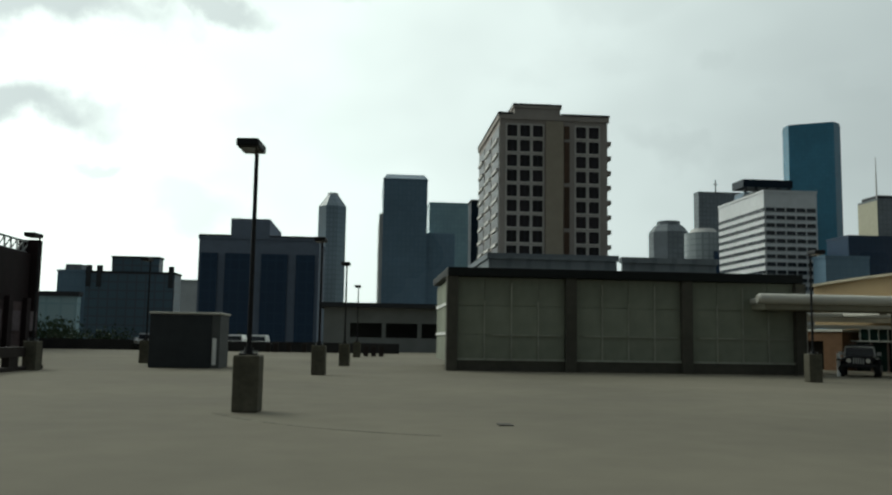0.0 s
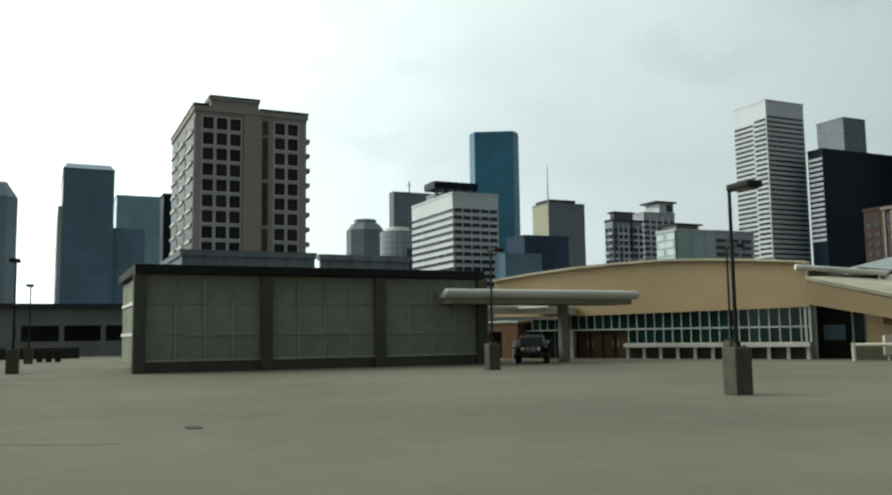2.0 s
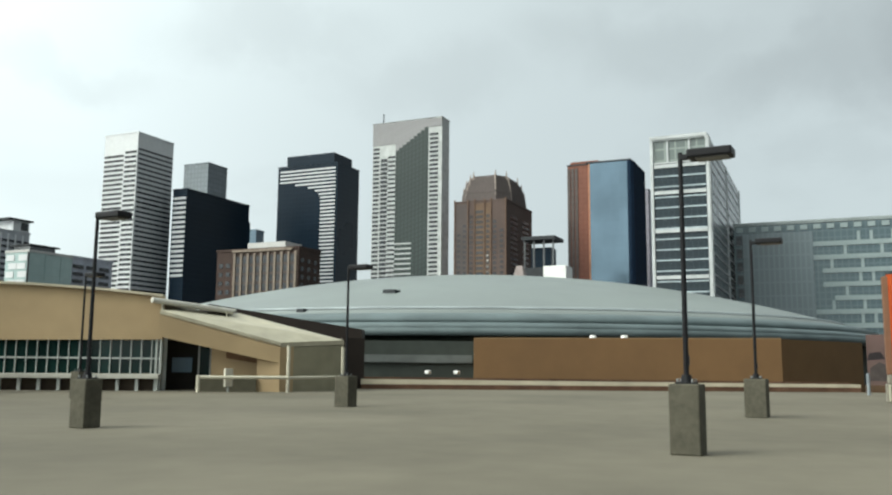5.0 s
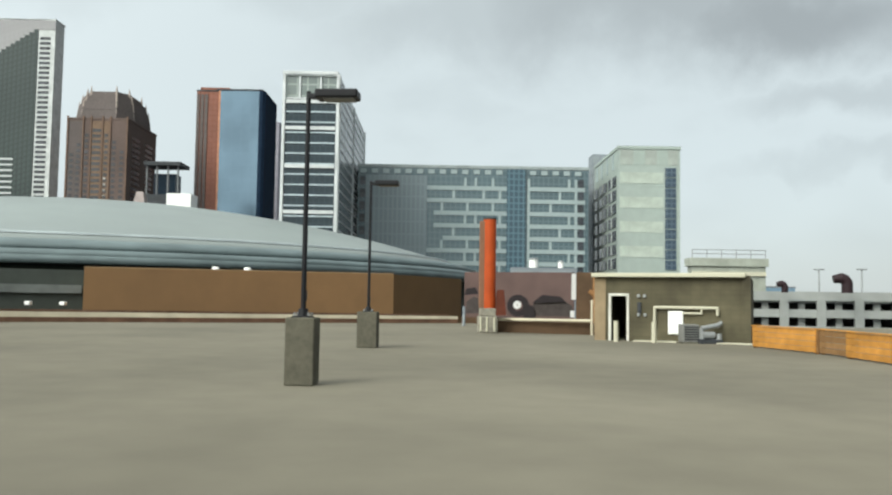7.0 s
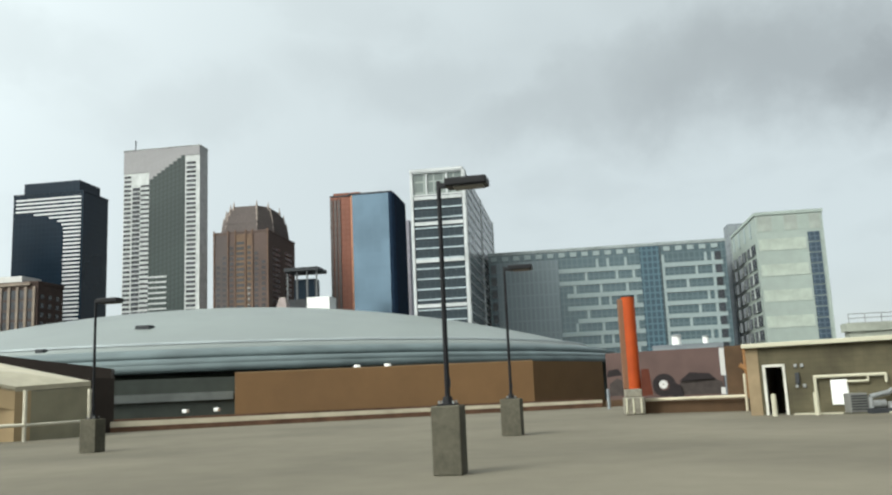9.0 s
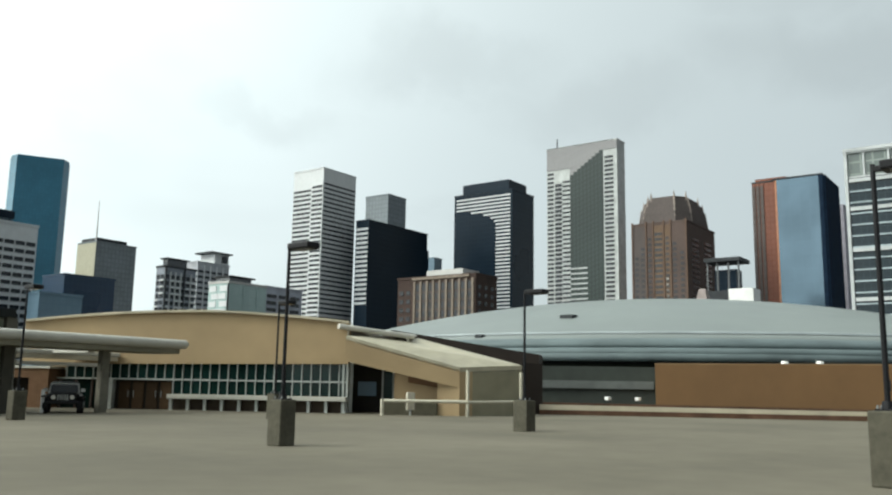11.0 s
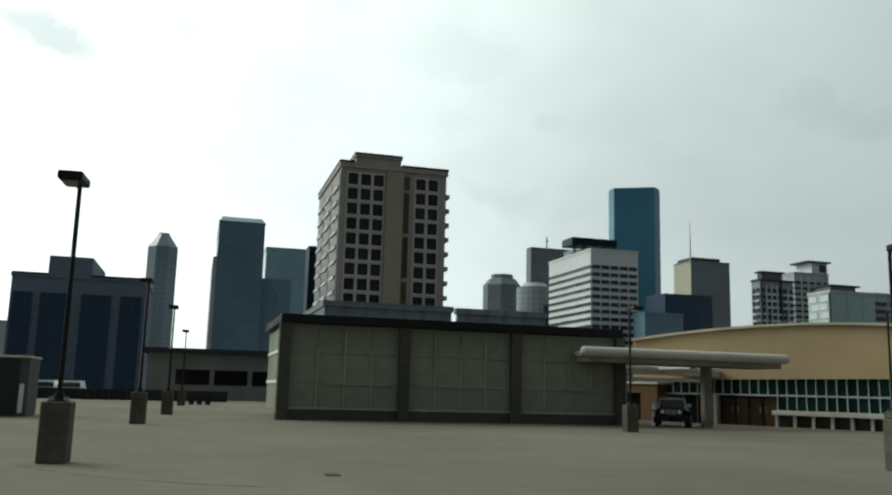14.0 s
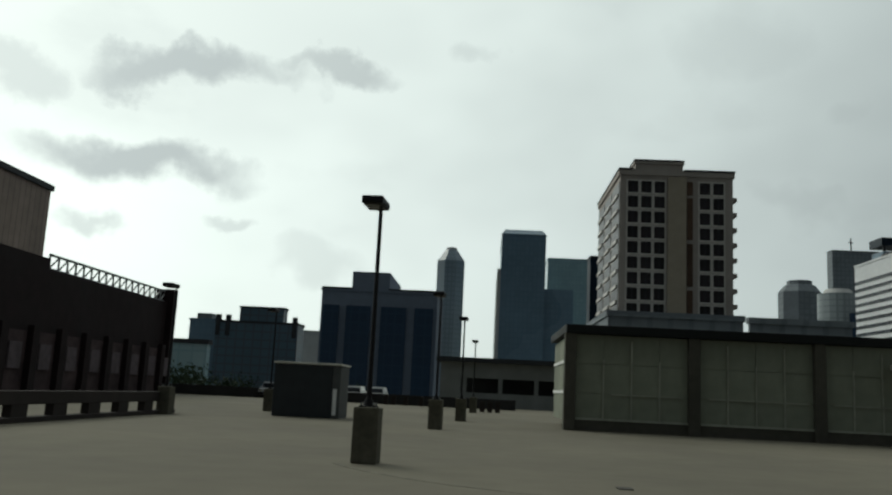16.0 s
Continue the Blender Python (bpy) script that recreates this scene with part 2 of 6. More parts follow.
# ---- ground and parking deck ----
CITY = mat("city_ground_asphalt", (0.06, 0.062, 0.06), 0.95, grain=0.05, vary=0.3, stain=0.3, stain_size=0.008)
bm = bmesh.new()
bmesh.ops.create_grid(bm, x_segments=8, y_segments=8, size=4500)
solid("ground", bm, CITY, pose(0, 0, GROUND), "dark asphalt and roofs of the city far below the deck", "ground", kind="structure")

EDGE = [(-75, -60), (70, -60), (62.5, -1.4), (48.6, 27.4), (46, 92), (-75, 92)]
deck = solid("deck", prism(bmesh.new(), EDGE, -0.9, 0.0), DECK, at(0, 0), "weathered pale concrete roof deck of a car park, empty", "parking deck", kind="structure")

# ---- towers of the city, all on the street grid ----


def lot(az_l, az_c, az_r, d, depth=30.0):
    """The plan of a block whose near corner stands at heading az_c and distance d, and whose two walls in view end at az_l and az_r.
    Gives its middle and its widths along the grid."""
    cx, cy = polar(az_c, d)

    def run(ex, ey, az):
        a = radians(az + TURN)
        s, c = math.sin(a), math.cos(a)
        den = ex * c - ey * s
        return -(cx * c - cy * s) / den if abs(az - az_c) > 0.01 else depth

    if az_c < -TURN:
        wx, wy = run(-1, 0, az_l), run(0, 1, az_r)
        mx, my = cx - wx / 2, cy + wy / 2
    elif az_c < 90 - TURN:
        wx, wy = run(1, 0, az_r), run(0, 1, az_l)
        mx, my = cx + wx / 2, cy + wy / 2
    else:
        wx, wy = run(1, 0, az_l), run(0, -1, az_r)
        mx, my = cx + wx / 2, cy - wy / 2
    return mx, my, wx, wy


def rise(d, el):
    """Height over the city's ground of what shows at that elevation."""
    return EYE + d * math.tan(radians(el)) - GROUND


def tower(name, plan, height, material, label, category="building", group="skyline towers", top=0.0, roof=None):
    mx, my, wx, wy = plan
    t = thing(name, at(mx, my, GROUND), label, category, group)
    t["wx"], t["wy"], t["h"] = wx, wy, height
    part("wall", box(-wx / 2, -wy / 2, 0, wx / 2, wy / 2, height), material, t)
    part("roof", box(-wx / 2 - 0.3, -wy / 2 - 0.3, height, wx / 2 + 0.3, wy / 2 + 0.3, height + 1.0), roof or material, t)
    return t


def face(t, side):
    """Pose of a wall's lower left corner as seen from outside (x along it, y inwards, z up), and its width."""
    wx, wy = t["wx"], t["wy"]
    if side == "S":
        return pose(-wx / 2, -wy / 2, 0), wx
    if side == "W":
        return pose(-wx / 2, wy / 2, 0, 0, 0, -90), wy
    if side == "E":
        return pose(wx / 2, -wy / 2, 0, 0, 0, 90), wy
    return pose(wx / 2, wy / 2, 0, 0, 0, 180), wx


def panels(t, side, name, spots, material, out=0.25, parent=None):
    """Boxes on a wall: (x0, x1, z0, z1) in fractions of its width and metres of height. Alike ones share a mesh."""
    m, w = face(t, side)
    shared = {}
    for x0, x1, z0, z1 in spots:
        key = (round((x1 - x0) * w, 2), round(z1 - z0, 2))
        if key not in shared:
            a, b = key
            shared[key] = mesh_of(name, box(-a / 2, -out, -b / 2, a / 2, 0.2, b / 2), material)
        part(name, shared[key], material, parent or t, m=m @ pose((x0 + x1) / 2 * w, 0, (z0 + z1) / 2))


def rows(z0, z1, n, fill):
    """n strips between two heights, each filling that share of its storey."""
    p = (z1 - z0) / n
    return [(z0 + i * p + p * (1 - fill) / 2, z0 + i * p + p * (1 + fill) / 2) for i in range(n)]


def bands(t, side, z0, z1, n, fill, material, x0=0.0, x1=1.0, name="window_band", out=0.25):
    panels(t, side, name, [(x0, x1, a, b) for a, b in rows(z0, z1, n, fill)], material, out)


def glass(name, colour, w=3.0, h=3.6, rough=0.14, frame_c=(0.05, 0.06, 0.07), joint=0.22, metal=0.0, spec=0.8):
    return mat(name, colour, rough, metal, vary=0.05, grain=0.06, stain=0.18, stain_size=0.012, spec=spec, lines=(w, h, joint, frame_c))


PALE_STONE = mat("pale_stone_cladding", (0.50, 0.495, 0.48), 0.75, grain=0.4, vary=0.05, stain=0.08, stain_size=0.03)
WHITE_STONE = mat("white_concrete_cladding", (0.62, 0.63, 0.64), 0.75, grain=0.4, vary=0.05, stain=0.07, stain_size=0.03)
TAN = mat("tan_render", (0.335, 0.298, 0.270), 0.85, grain=0.6, vary=0.07, stain=0.10, stain_size=0.05)
GREY_STONE = mat("grey_stone_cladding", (0.215, 0.24, 0.255), 0.8, grain=0.3, vary=0.08, stain=0.14, stain_size=0.03, lines=(3.5, 3.8, 0.5, (0.17, 0.19, 0.21)))
BAND_GLASS = mat("band_window_glass", (0.017, 0.02, 0.026), 0.25, grain=0.3, spec=0.4, each=0.4)
NAVY = glass("navy_curtain_glass", (0.02, 0.045, 0.086), frame_c=(0.025, 0.053, 0.096), rough=0.3, spec=0.3)
BLACK_TOWER = glass("black_curtain_glass", (0.007, 0.016, 0.028), frame_c=(0.011, 0.021, 0.033), rough=0.35, spec=0.1)
TEAL_GLASS = glass("blue_teal_curtain_glass", (0.048, 0.175, 0.262), frame_c=(0.042, 0.155, 0.235), rough=0.2, spec=0.5)
SLATE_GLASS = glass("slate_blue_curtain_glass", (0.145, 0.225, 0.295), frame_c=(0.12, 0.195, 0.262), rough=0.3, spec=0.35)
AQUA_GLASS = glass("aqua_curtain_glass", (0.29, 0.43, 0.465), frame_c=(0.235, 0.37, 0.405), rough=0.25, spec=0.5)
BROWN_BRICK = mat("brown_brick", (0.106, 0.078, 0.069), 0.9, grain=0.8, vary=0.10, stain=0.15, stain_size=0.05)
RED_BRICK = mat("red_granite_cladding", (0.20, 0.084, 0.06), 0.6, grain=0.5, vary=0.08, stain=0.12, stain_size=0.03, lines=(3.0, 3.7, 0.25, (0.17, 0.066, 0.042)))
DARK_METAL = mat("dark_roof_metal", (0.035, 0.038, 0.042), 0.6, grain=0.5)

# apartment tower with balconies
d = 165
h = rise(d, 14.55)
apt = tower("apartment_tower", lot(2.2, 3.57, 10.72, d), h, TAN, "tan rendered apartment tower with square windows and white balconies", roof=TAN)
wx, wy = apt["wx"], apt["wy"]
part("penthouse", box(-wx / 2 + wx * 0.13, -wy / 2 - 0.25, h + 0.5, -wx / 2 + wx * 0.555, wy / 2 - 4, h + 2.3), TAN, apt)
part("penthouse_coping", box(-wx / 2 + wx * 0.12, -wy / 2 - 0.5, h + 2.3, -wx / 2 + wx * 0.565, wy / 2 - 3.7, h + 2.8), TAN, apt)
storey = 2.96
cols = [(c - 0.046, c + 0.046) for c in (0.113, 0.232, 0.35, 0.752, 0.872)]
FRAME = mat("stone_window_frame", (0.55, 0.52, 0.48), 0.6, grain=1)
BAY_TAN = mat("ochre_render", (0.33, 0.285, 0.222), 0.85, grain=0.6, vary=0.07, stain=0.10, stain_size=0.05)
STAIR_BROWN = mat("brown_stair_panel", (0.075, 0.045, 0.03), 0.5, grain=0.6, each=0.3)
GLASS_RED = mat("apartment_window_glass", (0.016, 0.012, 0.014), 0.35, grain=0.6, spec=0.25, each=0.5)
tops = [h - 1.1 - i * storey for i in range(15)]
panels(apt, "S", "window_surround", [(a - 0.0125, b + 0.0125, z - 2.55, z + 0.25) for z in tops for a, b in cols], FRAME, 0.08)
panels(apt, "S", "ochre_bay", [(0.425, 0.585, 0.5, h - 0.2)], BAY_TAN, 0.5)
panels(apt, "S", "mullion", [((a + b) / 2 - 0.003, (a + b) / 2 + 0.003, z - 2.25, z) for z in tops for a, b in cols], DARK_METAL, 0.2)
panels(apt, "S", "window", [(a, b, z - 2.25, z) for z in tops for a, b in cols], GLASS_RED, 0.16)
panels(apt, "S", "stair_window", [(0.595, 0.645, h - 3.6, h - 1.0)] + [(0.595, 0.645, h - 4.2 - 8.88 * i - 8.1, h - 4.2 - 8.88 * i) for i in range(4)], STAIR_BROWN, 0.16)
panels(apt, "W", "window", [(a, a + 0.29, z - 2.5, z - 0.1) for z in tops for a in (0.02, 0.355, 0.69)], GLASS_RED, 0.12)
panels(apt, "W", "balcony", [(a, a + 0.22, z - 2.9, z - 2.3) for z in tops for a in (0.03, 0.38, 0.72)], mat("pale_balcony", (0.56, 0.54, 0.51), 0.7, grain=1), 0.4)
panels(apt, "W", "corner_slot", [(0.935, 0.99, 1, h - 1.2)], GLASS_RED, 0.1)
for k in (0, 1):
    part("roof_coping", box(-wx / 2 - 0.4 if k == 0 else -wx / 2 + wx * 0.565, -wy / 2 - 0.45, h + 1.0, -wx / 2 + wx * 0.12 if k == 0 else wx / 2 + 0.4, wy / 2 + 0.4, h + 1.35), DARK_METAL, apt)
part("penthouse_cap", box(-wx / 2 + wx * 0.118, -wy / 2 - 0.6, h + 2.8, -wx / 2 + wx * 0.567, wy / 2 - 3.6, h + 3.1), DARK_METAL, apt)
panels(apt, "E", "balcony", [(0.06, 0.5, z - 3.0, z - 2.2) for z in tops], TAN, 1.3)

d = 150
tower("podium_building", lot(0.8, 2.9, 11.3, d), rise(d, 5.35), GREY_STONE, "low grey podium building beside the apartment tower", group="low buildings")
tower("podium_building", lot(11.6, 11.7, 17.5, d), rise(d, 5.1), GREY_STONE, "low grey flat-roofed building with parapet", group="low buildings")

# white office block with ribbon windows
d = 430
h = rise(d, 9.45)
white = tower("white_office_block", lot(17.72, 20.45, 23.5, d), h, WHITE_STONE, "white office block with dark ribbon windows")
bands(white, "W", h - 88, h - 6.5, 22, 0.40, BAND_GLASS)
panels(white, "S", "window_band", [(0.03 + i * 0.194, 0.03 + i * 0.194 + 0.165, a, b) for a, b in rows(h - 88, h - 6.5, 22, 0.5) for i in range(5)], BAND_GLASS)
part("rooftop_plant", box(-8, -6, h + 1, 6, 8, h + 4), DARK_METAL, white)

# tall white striped tower
d = 600
h = rise(d, 14.3)
strip = tower("striped_tower", lot(38.85, 40.8, 42.98, d), h, WHITE_STONE, "tall white tower with fine dark window bands")
bands(strip, "W", h - 130, h - 13, 36, 0.5, BAND_GLASS, 0.02, 0.60)
bands(strip, "W", h - 130, h - 11, 36, 0.5, BAND_GLASS, 0.64, 0.98)
bands(strip, "S", h - 130, h - 9, 37, 0.38, BAND_GLASS, 0.03, 0.97)

# black tower with a striped flank, and the grey one behind it
h = rise(d, 11.0)
blk = tower("black_tower", lot(43.1, 43.95, 47.9, d), h, BLACK_TOWER, "black glass office tower", roof=BLACK_TOWER)
bands(blk, "W", h - 60, h - 4, 17, 0.5, WHITE_STONE, 0.05, 0.95, "spandrel_band")
wx, wy = blk["wx"], blk["wy"]
part("wing", box(wx / 2, -wy / 2 + 3, 0, wx / 2 + 6, wy / 2, h - 11), BLACK_TOWER, blk)
back = tower("grey_tower", lot(43.7, 45.2, 46.4, 720), rise(720, 12.75), GREY_STONE, "plain grey tower behind a black one")

# dark tower with white bands on one wall, cut short along a reflection's edge
d = 650
h = rise(d, 13.22)
dk = tower("dark_banded_tower", lot(49.7, 53.6, 55.05, d), h, BLACK_TOWER, "black tower with white window bands shaped round a reflection", roof=BLACK_TOWER)
wx, wy = dk["wx"], dk["wy"]
part("penthouse", box(-wx / 2 + 3, -wy / 2 + 5, h + 1, wx / 2 - 3, wy / 2 - 6, h + 9.5), BLACK_TOWER, dk)
# band lengths trace a dark reflection in the glass below the top rows
for i, (a, b) in enumerate(rows(h - 92, h - 2, 32, 0.42)[::-1]):
    panels(dk, "W", "spandrel_band", [(0.04 if i < 4 else (0.30, 0.52, 0.64, 0.70, 0.73)[min(i - 4, 4)], 0.97, a, b)], WHITE_STONE)

# tall slab with a stepped glass front
d = 600
h = rise(d, 16.35)
PINK_STONE = mat("pink_grey_granite", (0.262, 0.256, 0.262), 0.6, grain=0.4, vary=0.05, stain=0.07, stain_size=0.03)
PALE_BAND = mat("pale_band_stone", (0.46, 0.475, 0.47), 0.6, grain=0.4, vary=0.05)
STEP_GLASS = glass("grey_green_curtain_glass", (0.034, 0.048, 0.045), 2.4, 3.4, 0.3, (0.020, 0.029, 0.028), 0.5, spec=0.26)
step = tower("stepped_slab_tower", lot(55.95, 60.62, 61.12, d), h, PALE_BAND, "tall pink granite slab tower with a stepped glass front")
bands(step, "W", h - 125, h - 17, 34, 0.55, BAND_GLASS, 0.01, 0.10)
bands(step, "W", h - 125, h - 26, 31, 0.72, BAND_GLASS, 0.12, 0.22)
bands(step, "W", h - 125, h - 24, 31, 0.45, BAND_GLASS, 0.23, 0.335)
for i in range(9):
    panels(step, "W", "glass_bay", [(0.34 + i * 0.052, 0.34 + (i + 1) * 0.052, h - 128, h - 21 + i * 1.9)], STEP_GLASS, 0.3)
panels(step, "W", "granite_panel", [(0.0, 0.34, h - 16, h + 0.9)] + [(0.34 + i * 0.052, 0.34 + (i + 1) * 0.052, h - 21 + i * 1.9, h + 0.9) for i in range(9)] + [(0.808, 1.0, h - 6, h + 0.9)], PINK_STONE, 0.3)
bands(step, "W", h - 128, h - 88, 11, 0.3, PALE_BAND, 0.345, 0.58, "spandrel_band", 0.4)
bands(step, "W", h - 125, h - 10, 36, 0.55, BAND_GLASS, 0.83, 0.95)
part("mast", tube(bmesh.new(), (-step["wx"] / 2 + 1, step["wy"] / 2 - 8, h), (-step["wx"] / 2 + 1, step["wy"] / 2 - 8, h + 8), 0.4), DARK_METAL, step)

# brown tower with a spiked crown
d = 550
h = rise(d, 10.95)
plan = lot(61.5, 65.0, 66.7, d)
CROWN = mat("grey_brown_crown_brick", (0.098, 0.082, 0.078), 0.9, grain=0.8, vary=0.12, stain=0.15, stain_size=0.05)
goth = tower("crowned_brick_tower", plan, h, BROWN_BRICK, "brown brick tower with a stepped crown and spikes")
wx, wy = goth["wx"], goth["wy"]
spike = mesh_of("spike", tube(bmesh.new(), (0, 0, 0), (0, 0, 6.0), 1.1, 0.12, 6), mat("pale_spire_stone", (0.30, 0.25, 0.22), 0.9, grain=0.8, vary=0.1))
for k, z0, z1 in ((0.995, 0, 6.5), (0.95, 6.5, 11.5), (0.87, 11.5, 16.0), (0.74, 16.0, 19.0)):
    oct_ = [(wx / 2 * k * sx * a, wy / 2 * k * sy * b) for sx, sy, a, b in ((1, -1, 1, .6), (1, 1, 1, .6), (1, 1, .6, 1), (-1, 1, .6, 1), (-1, 1, 1, .6), (-1, -1, 1, .6), (-1, -1, .6, 1), (1, -1, .6, 1))]
    part("crown_tier", prism(bmesh.new(), oct_, h + z0, h + z1, 0.95), CROWN, goth)
    for x, y in oct_ if k > 0.6 else oct_[::2]:
        part("spike", spike, None, goth, m=pose(x * 0.95, y * 0.95, h + z0 + 0.6))
for x0, x1, z1 in ((0.06, 0.12, 20), (0.17, 0.23, 14), (0.30, 0.36, 8), (0.42, 0.56, 5), (0.62, 0.68, 8), (0.75, 0.81, 12), (0.88, 0.94, 18)):
    bands(goth, "W", h - 76, h - z1, round((76 - z1) / 3.4), 0.5, BAND_GLASS, x0, x1, "window")
panels(goth, "W", "grey_bay", [(0.0, 0.255, 1, h - 1)], CROWN, 0.12)
panels(goth, "W", "tan_bay", [(0.39, 0.70, 1, h - 1)], mat("tan_brown_brick", (0.155, 0.104, 0.072), 0.9, grain=0.8, vary=0.1), 0.12)
panels(goth, "W", "pilaster", [(x, x + 0.025, 1, h + 2) for x in (0.0, 0.255, 0.385, 0.575, 0.70, 0.975)], mat("light_brown_brick", (0.135, 0.088, 0.066), 0.9, grain=0.8, vary=0.1), 0.6)
bands(goth, "W", h - 70, h - 34, 10, 0.4, PALE_STONE, 0.62, 0.66, "sill")
bands(goth, "S", h - 76, h - 8, 20, 0.5, BAND_GLASS, 0.15, 0.4, "window")
bands(goth, "S", h - 76, h - 8, 20, 0.5, BAND_GLASS, 0.6, 0.85, "window")

# dark open-frame block
d = 500
h = rise(d, 8.4)
fr = thing("open_frame_building", at(*polar(67.4, d), GROUND), "black steel-framed building with white wall and open top storey", "building", "low buildings")
part("wall", box(-8, -9, 0, 8, 9, h - 24), WHITE, fr)
part("storey", box(-8, -9, h - 24, 8, 9, h - 18), DARK_METAL, fr)
for y in (-8.5, -3, 3, 8.5):
    part("column", box(-7.3, y - 0.4, h - 18, -6.5, y + 0.4, h - 2), mat("grey_steel_column", (0.12, 0.125, 0.13), 0.6, grain=0.5), fr)
part("core", box(-3, -6, h - 18, 7, 6, h - 6), BLACK_TOWER, fr)
part("roof", box(-9, -10, h - 2, 9, 10, h), DARK_METAL, fr)
ax, ay = (p - q for p, q in zip(polar(68.4, d - 12), polar(67.4, d)))
part("annex", box(ax - 6.5, ay - 6.5, 0, ax + 6.5, ay + 6.5, rise(d, 6.35)), WHITE, fr, "white rendered annex")

# red granite and blue glass tower
d = 600
h = rise(d, 13.3)
BLUE_MIRROR = mat("blue_mirror_glass", (0.095, 0.137, 0.175), 0.16, 0.7, vary=0.05, grain=0.05, stain=0.2, stain_size=0.03, lines=(6.0, 9.0, 0.10, (0.102, 0.146, 0.186)))
red = tower("red_and_blue_tower", lot(69.1, 73.3, 74.05, d), h, RED_BRICK, "red granite tower with a blue mirror-glass front", roof=DARK_METAL)
panels(red, "W", "grey_flute", [(x, x + 0.045, 0.5, h - 2) for x in (0.0, 0.06, 0.12)], mat("grey_brown_granite", (0.105, 0.085, 0.08), 0.7, grain=0.5), 0.5)
panels(red, "W", "glass_front", [(0.36, 0.94, 0.5, h + 0.4)], BLUE_MIRROR, 1.2)
# light on the granite's edge is put in as a paler orange strip
panels(red, "W", "edge_strip", [(0.335, 0.36, 0.5, h + 0.2)], mat("orange_lit_edge", (0.42, 0.20, 0.115), 0.6, grain=0.5), 1.3)
NAVY_FLANK = mat("navy_flank_cladding", (0.012, 0.022, 0.04), 0.9, grain=0.5, spec=0.02)
panels(red, "W", "navy_edge", [(0.94, 1.0, 0.5, h + 0.6)], NAVY_FLANK, 1.3)
panels(red, "S", "glass_flank", [(0.0, 1.0, 0.5, h + 0.6)], NAVY_FLANK, 1.3)
panels(red, "W", "cornice", [(0.30, 1.0, h + 0.6, h + 1.6)], DARK_METAL, 1.5)
part("penthouse", box(-red["wx"] / 2 + 1, red["wy"] * 0.02, h + 1, red["wx"] / 2, red["wy"] / 2 - 2, h + 3), RED_BRICK, red)
tower("slim_violet_tower", lot(73.9, 74.35, 74.5, 700), rise(700, 11.4), mat("violet_grey_cladding", (0.27, 0.26, 0.30), 0.7), "slim pale violet-grey tower between two others")

# white-framed glass office tower
d = 250
h = rise(d, 14.95)
gl = thing("white_framed_tower", at(*lot(74.5, 78.25, 80.0, d)[:2], GROUND), "glass office tower with a white frame and an open top storey", "building", "skyline towers")
wx, wy = lot(74.5, 78.25, 80.0, d)[2:]
gl["wx"], gl["wy"], gl["h"] = wx, wy, h
OFFICE_GLASS = glass("green_grey_office_glass", (0.012, 0.022, 0.03), 1.6, 1.5, 0.25, (0.022, 0.036, 0.045), 0.12, spec=0.25)
FLANK_GLASS = glass("grey_office_glass", (0.062, 0.08, 0.095), 2.5, 4.0, 0.25, (0.19, 0.21, 0.22), 0.35, spec=0.5)
part("glass_body", box(-wx / 2 + 0.4, -wy / 2 + 0.3, 0, wx / 2 - 0.4, wy / 2 - 0.4, h - 8), OFFICE_GLASS, gl)
part("flank", box(-wx / 2 + 0.6, -wy / 2, 0, wx / 2, -wy / 2 + 0.5, h - 2.2), FLANK_GLASS, gl)
OFFICE_FRAME = mat("pale_office_frame", (0.46, 0.475, 0.48), 0.7, grain=0.5, vary=0.05)
part("roof_terrace", box(-wx / 2 + 0.2, -wy / 2 + 0.4, h - 8.4, wx / 2 - 0.4, wy / 2 - 0.4, h - 8), OFFICE_FRAME, gl)
TOP_GLASS = glass("pale_top_storey_glass", (0.11, 0.135, 0.125), 3.0, 3.4, 0.2, (0.20, 0.23, 0.215), 0.25, spec=0.6)
part("top_glazing", box(-wx / 2 + 0.7, -wy / 2 + 0.8, h - 8, wx / 2 - 0.7, wy / 2 - 0.8, h - 1.6), TOP_GLASS, gl, "pale glazed top storey")
part("terrace_soffit", box(-wx / 2, -wy / 2 + 0.6, h - 1.6, wx / 2 - 0.6, wy / 2 - 0.2, h - 1.2), OFFICE_FRAME, gl)
part("roof_slab", box(-wx / 2 - 0.3, -wy / 2 + 0.5, h - 1.2, wx / 2 - 0.5, wy / 2, h - 0.3), OFFICE_FRAME, gl)
for y in (-wy / 6, wy / 5):
    part("top_column", box(-wx / 2 + 0.2, y - 0.25, h - 8, -wx / 2 + 0.7, y + 0.25, h - 1.6), OFFICE_FRAME, gl)
for y in (-wy / 2 + 0.5, wy / 2 - 0.5):
    part("frame_pier", box(-wx / 2 - 0.2, y - 0.4, 0, -wx / 2 + 1.0, y + 0.4, h - 1.2), OFFICE_FRAME, gl)
for z in (h - 9.2, h - 17, h - 28.2, h - 41.5, h - 54, h - 66):
    part("spandrel", box(-wx / 2 - 0.15, -wy / 2 + 1.1, z - 0.5, -wx / 2 + 1, wy / 2 - 1.1, z + 0.5), OFFICE_FRAME, gl)
LOUVRE = mat("grey_louvre", (0.36, 0.42, 0.45), 0.6, grain=1)
for i in range(20):
    z = h - 12.2 - i * 3.05
    part("louvre", box(-wx / 2 + 0.1, -wy / 2 + 1.1, z - 0.2, -wx / 2 + 0.6, wy / 2 - 1.1, z + 0.2), LOUVRE, gl)

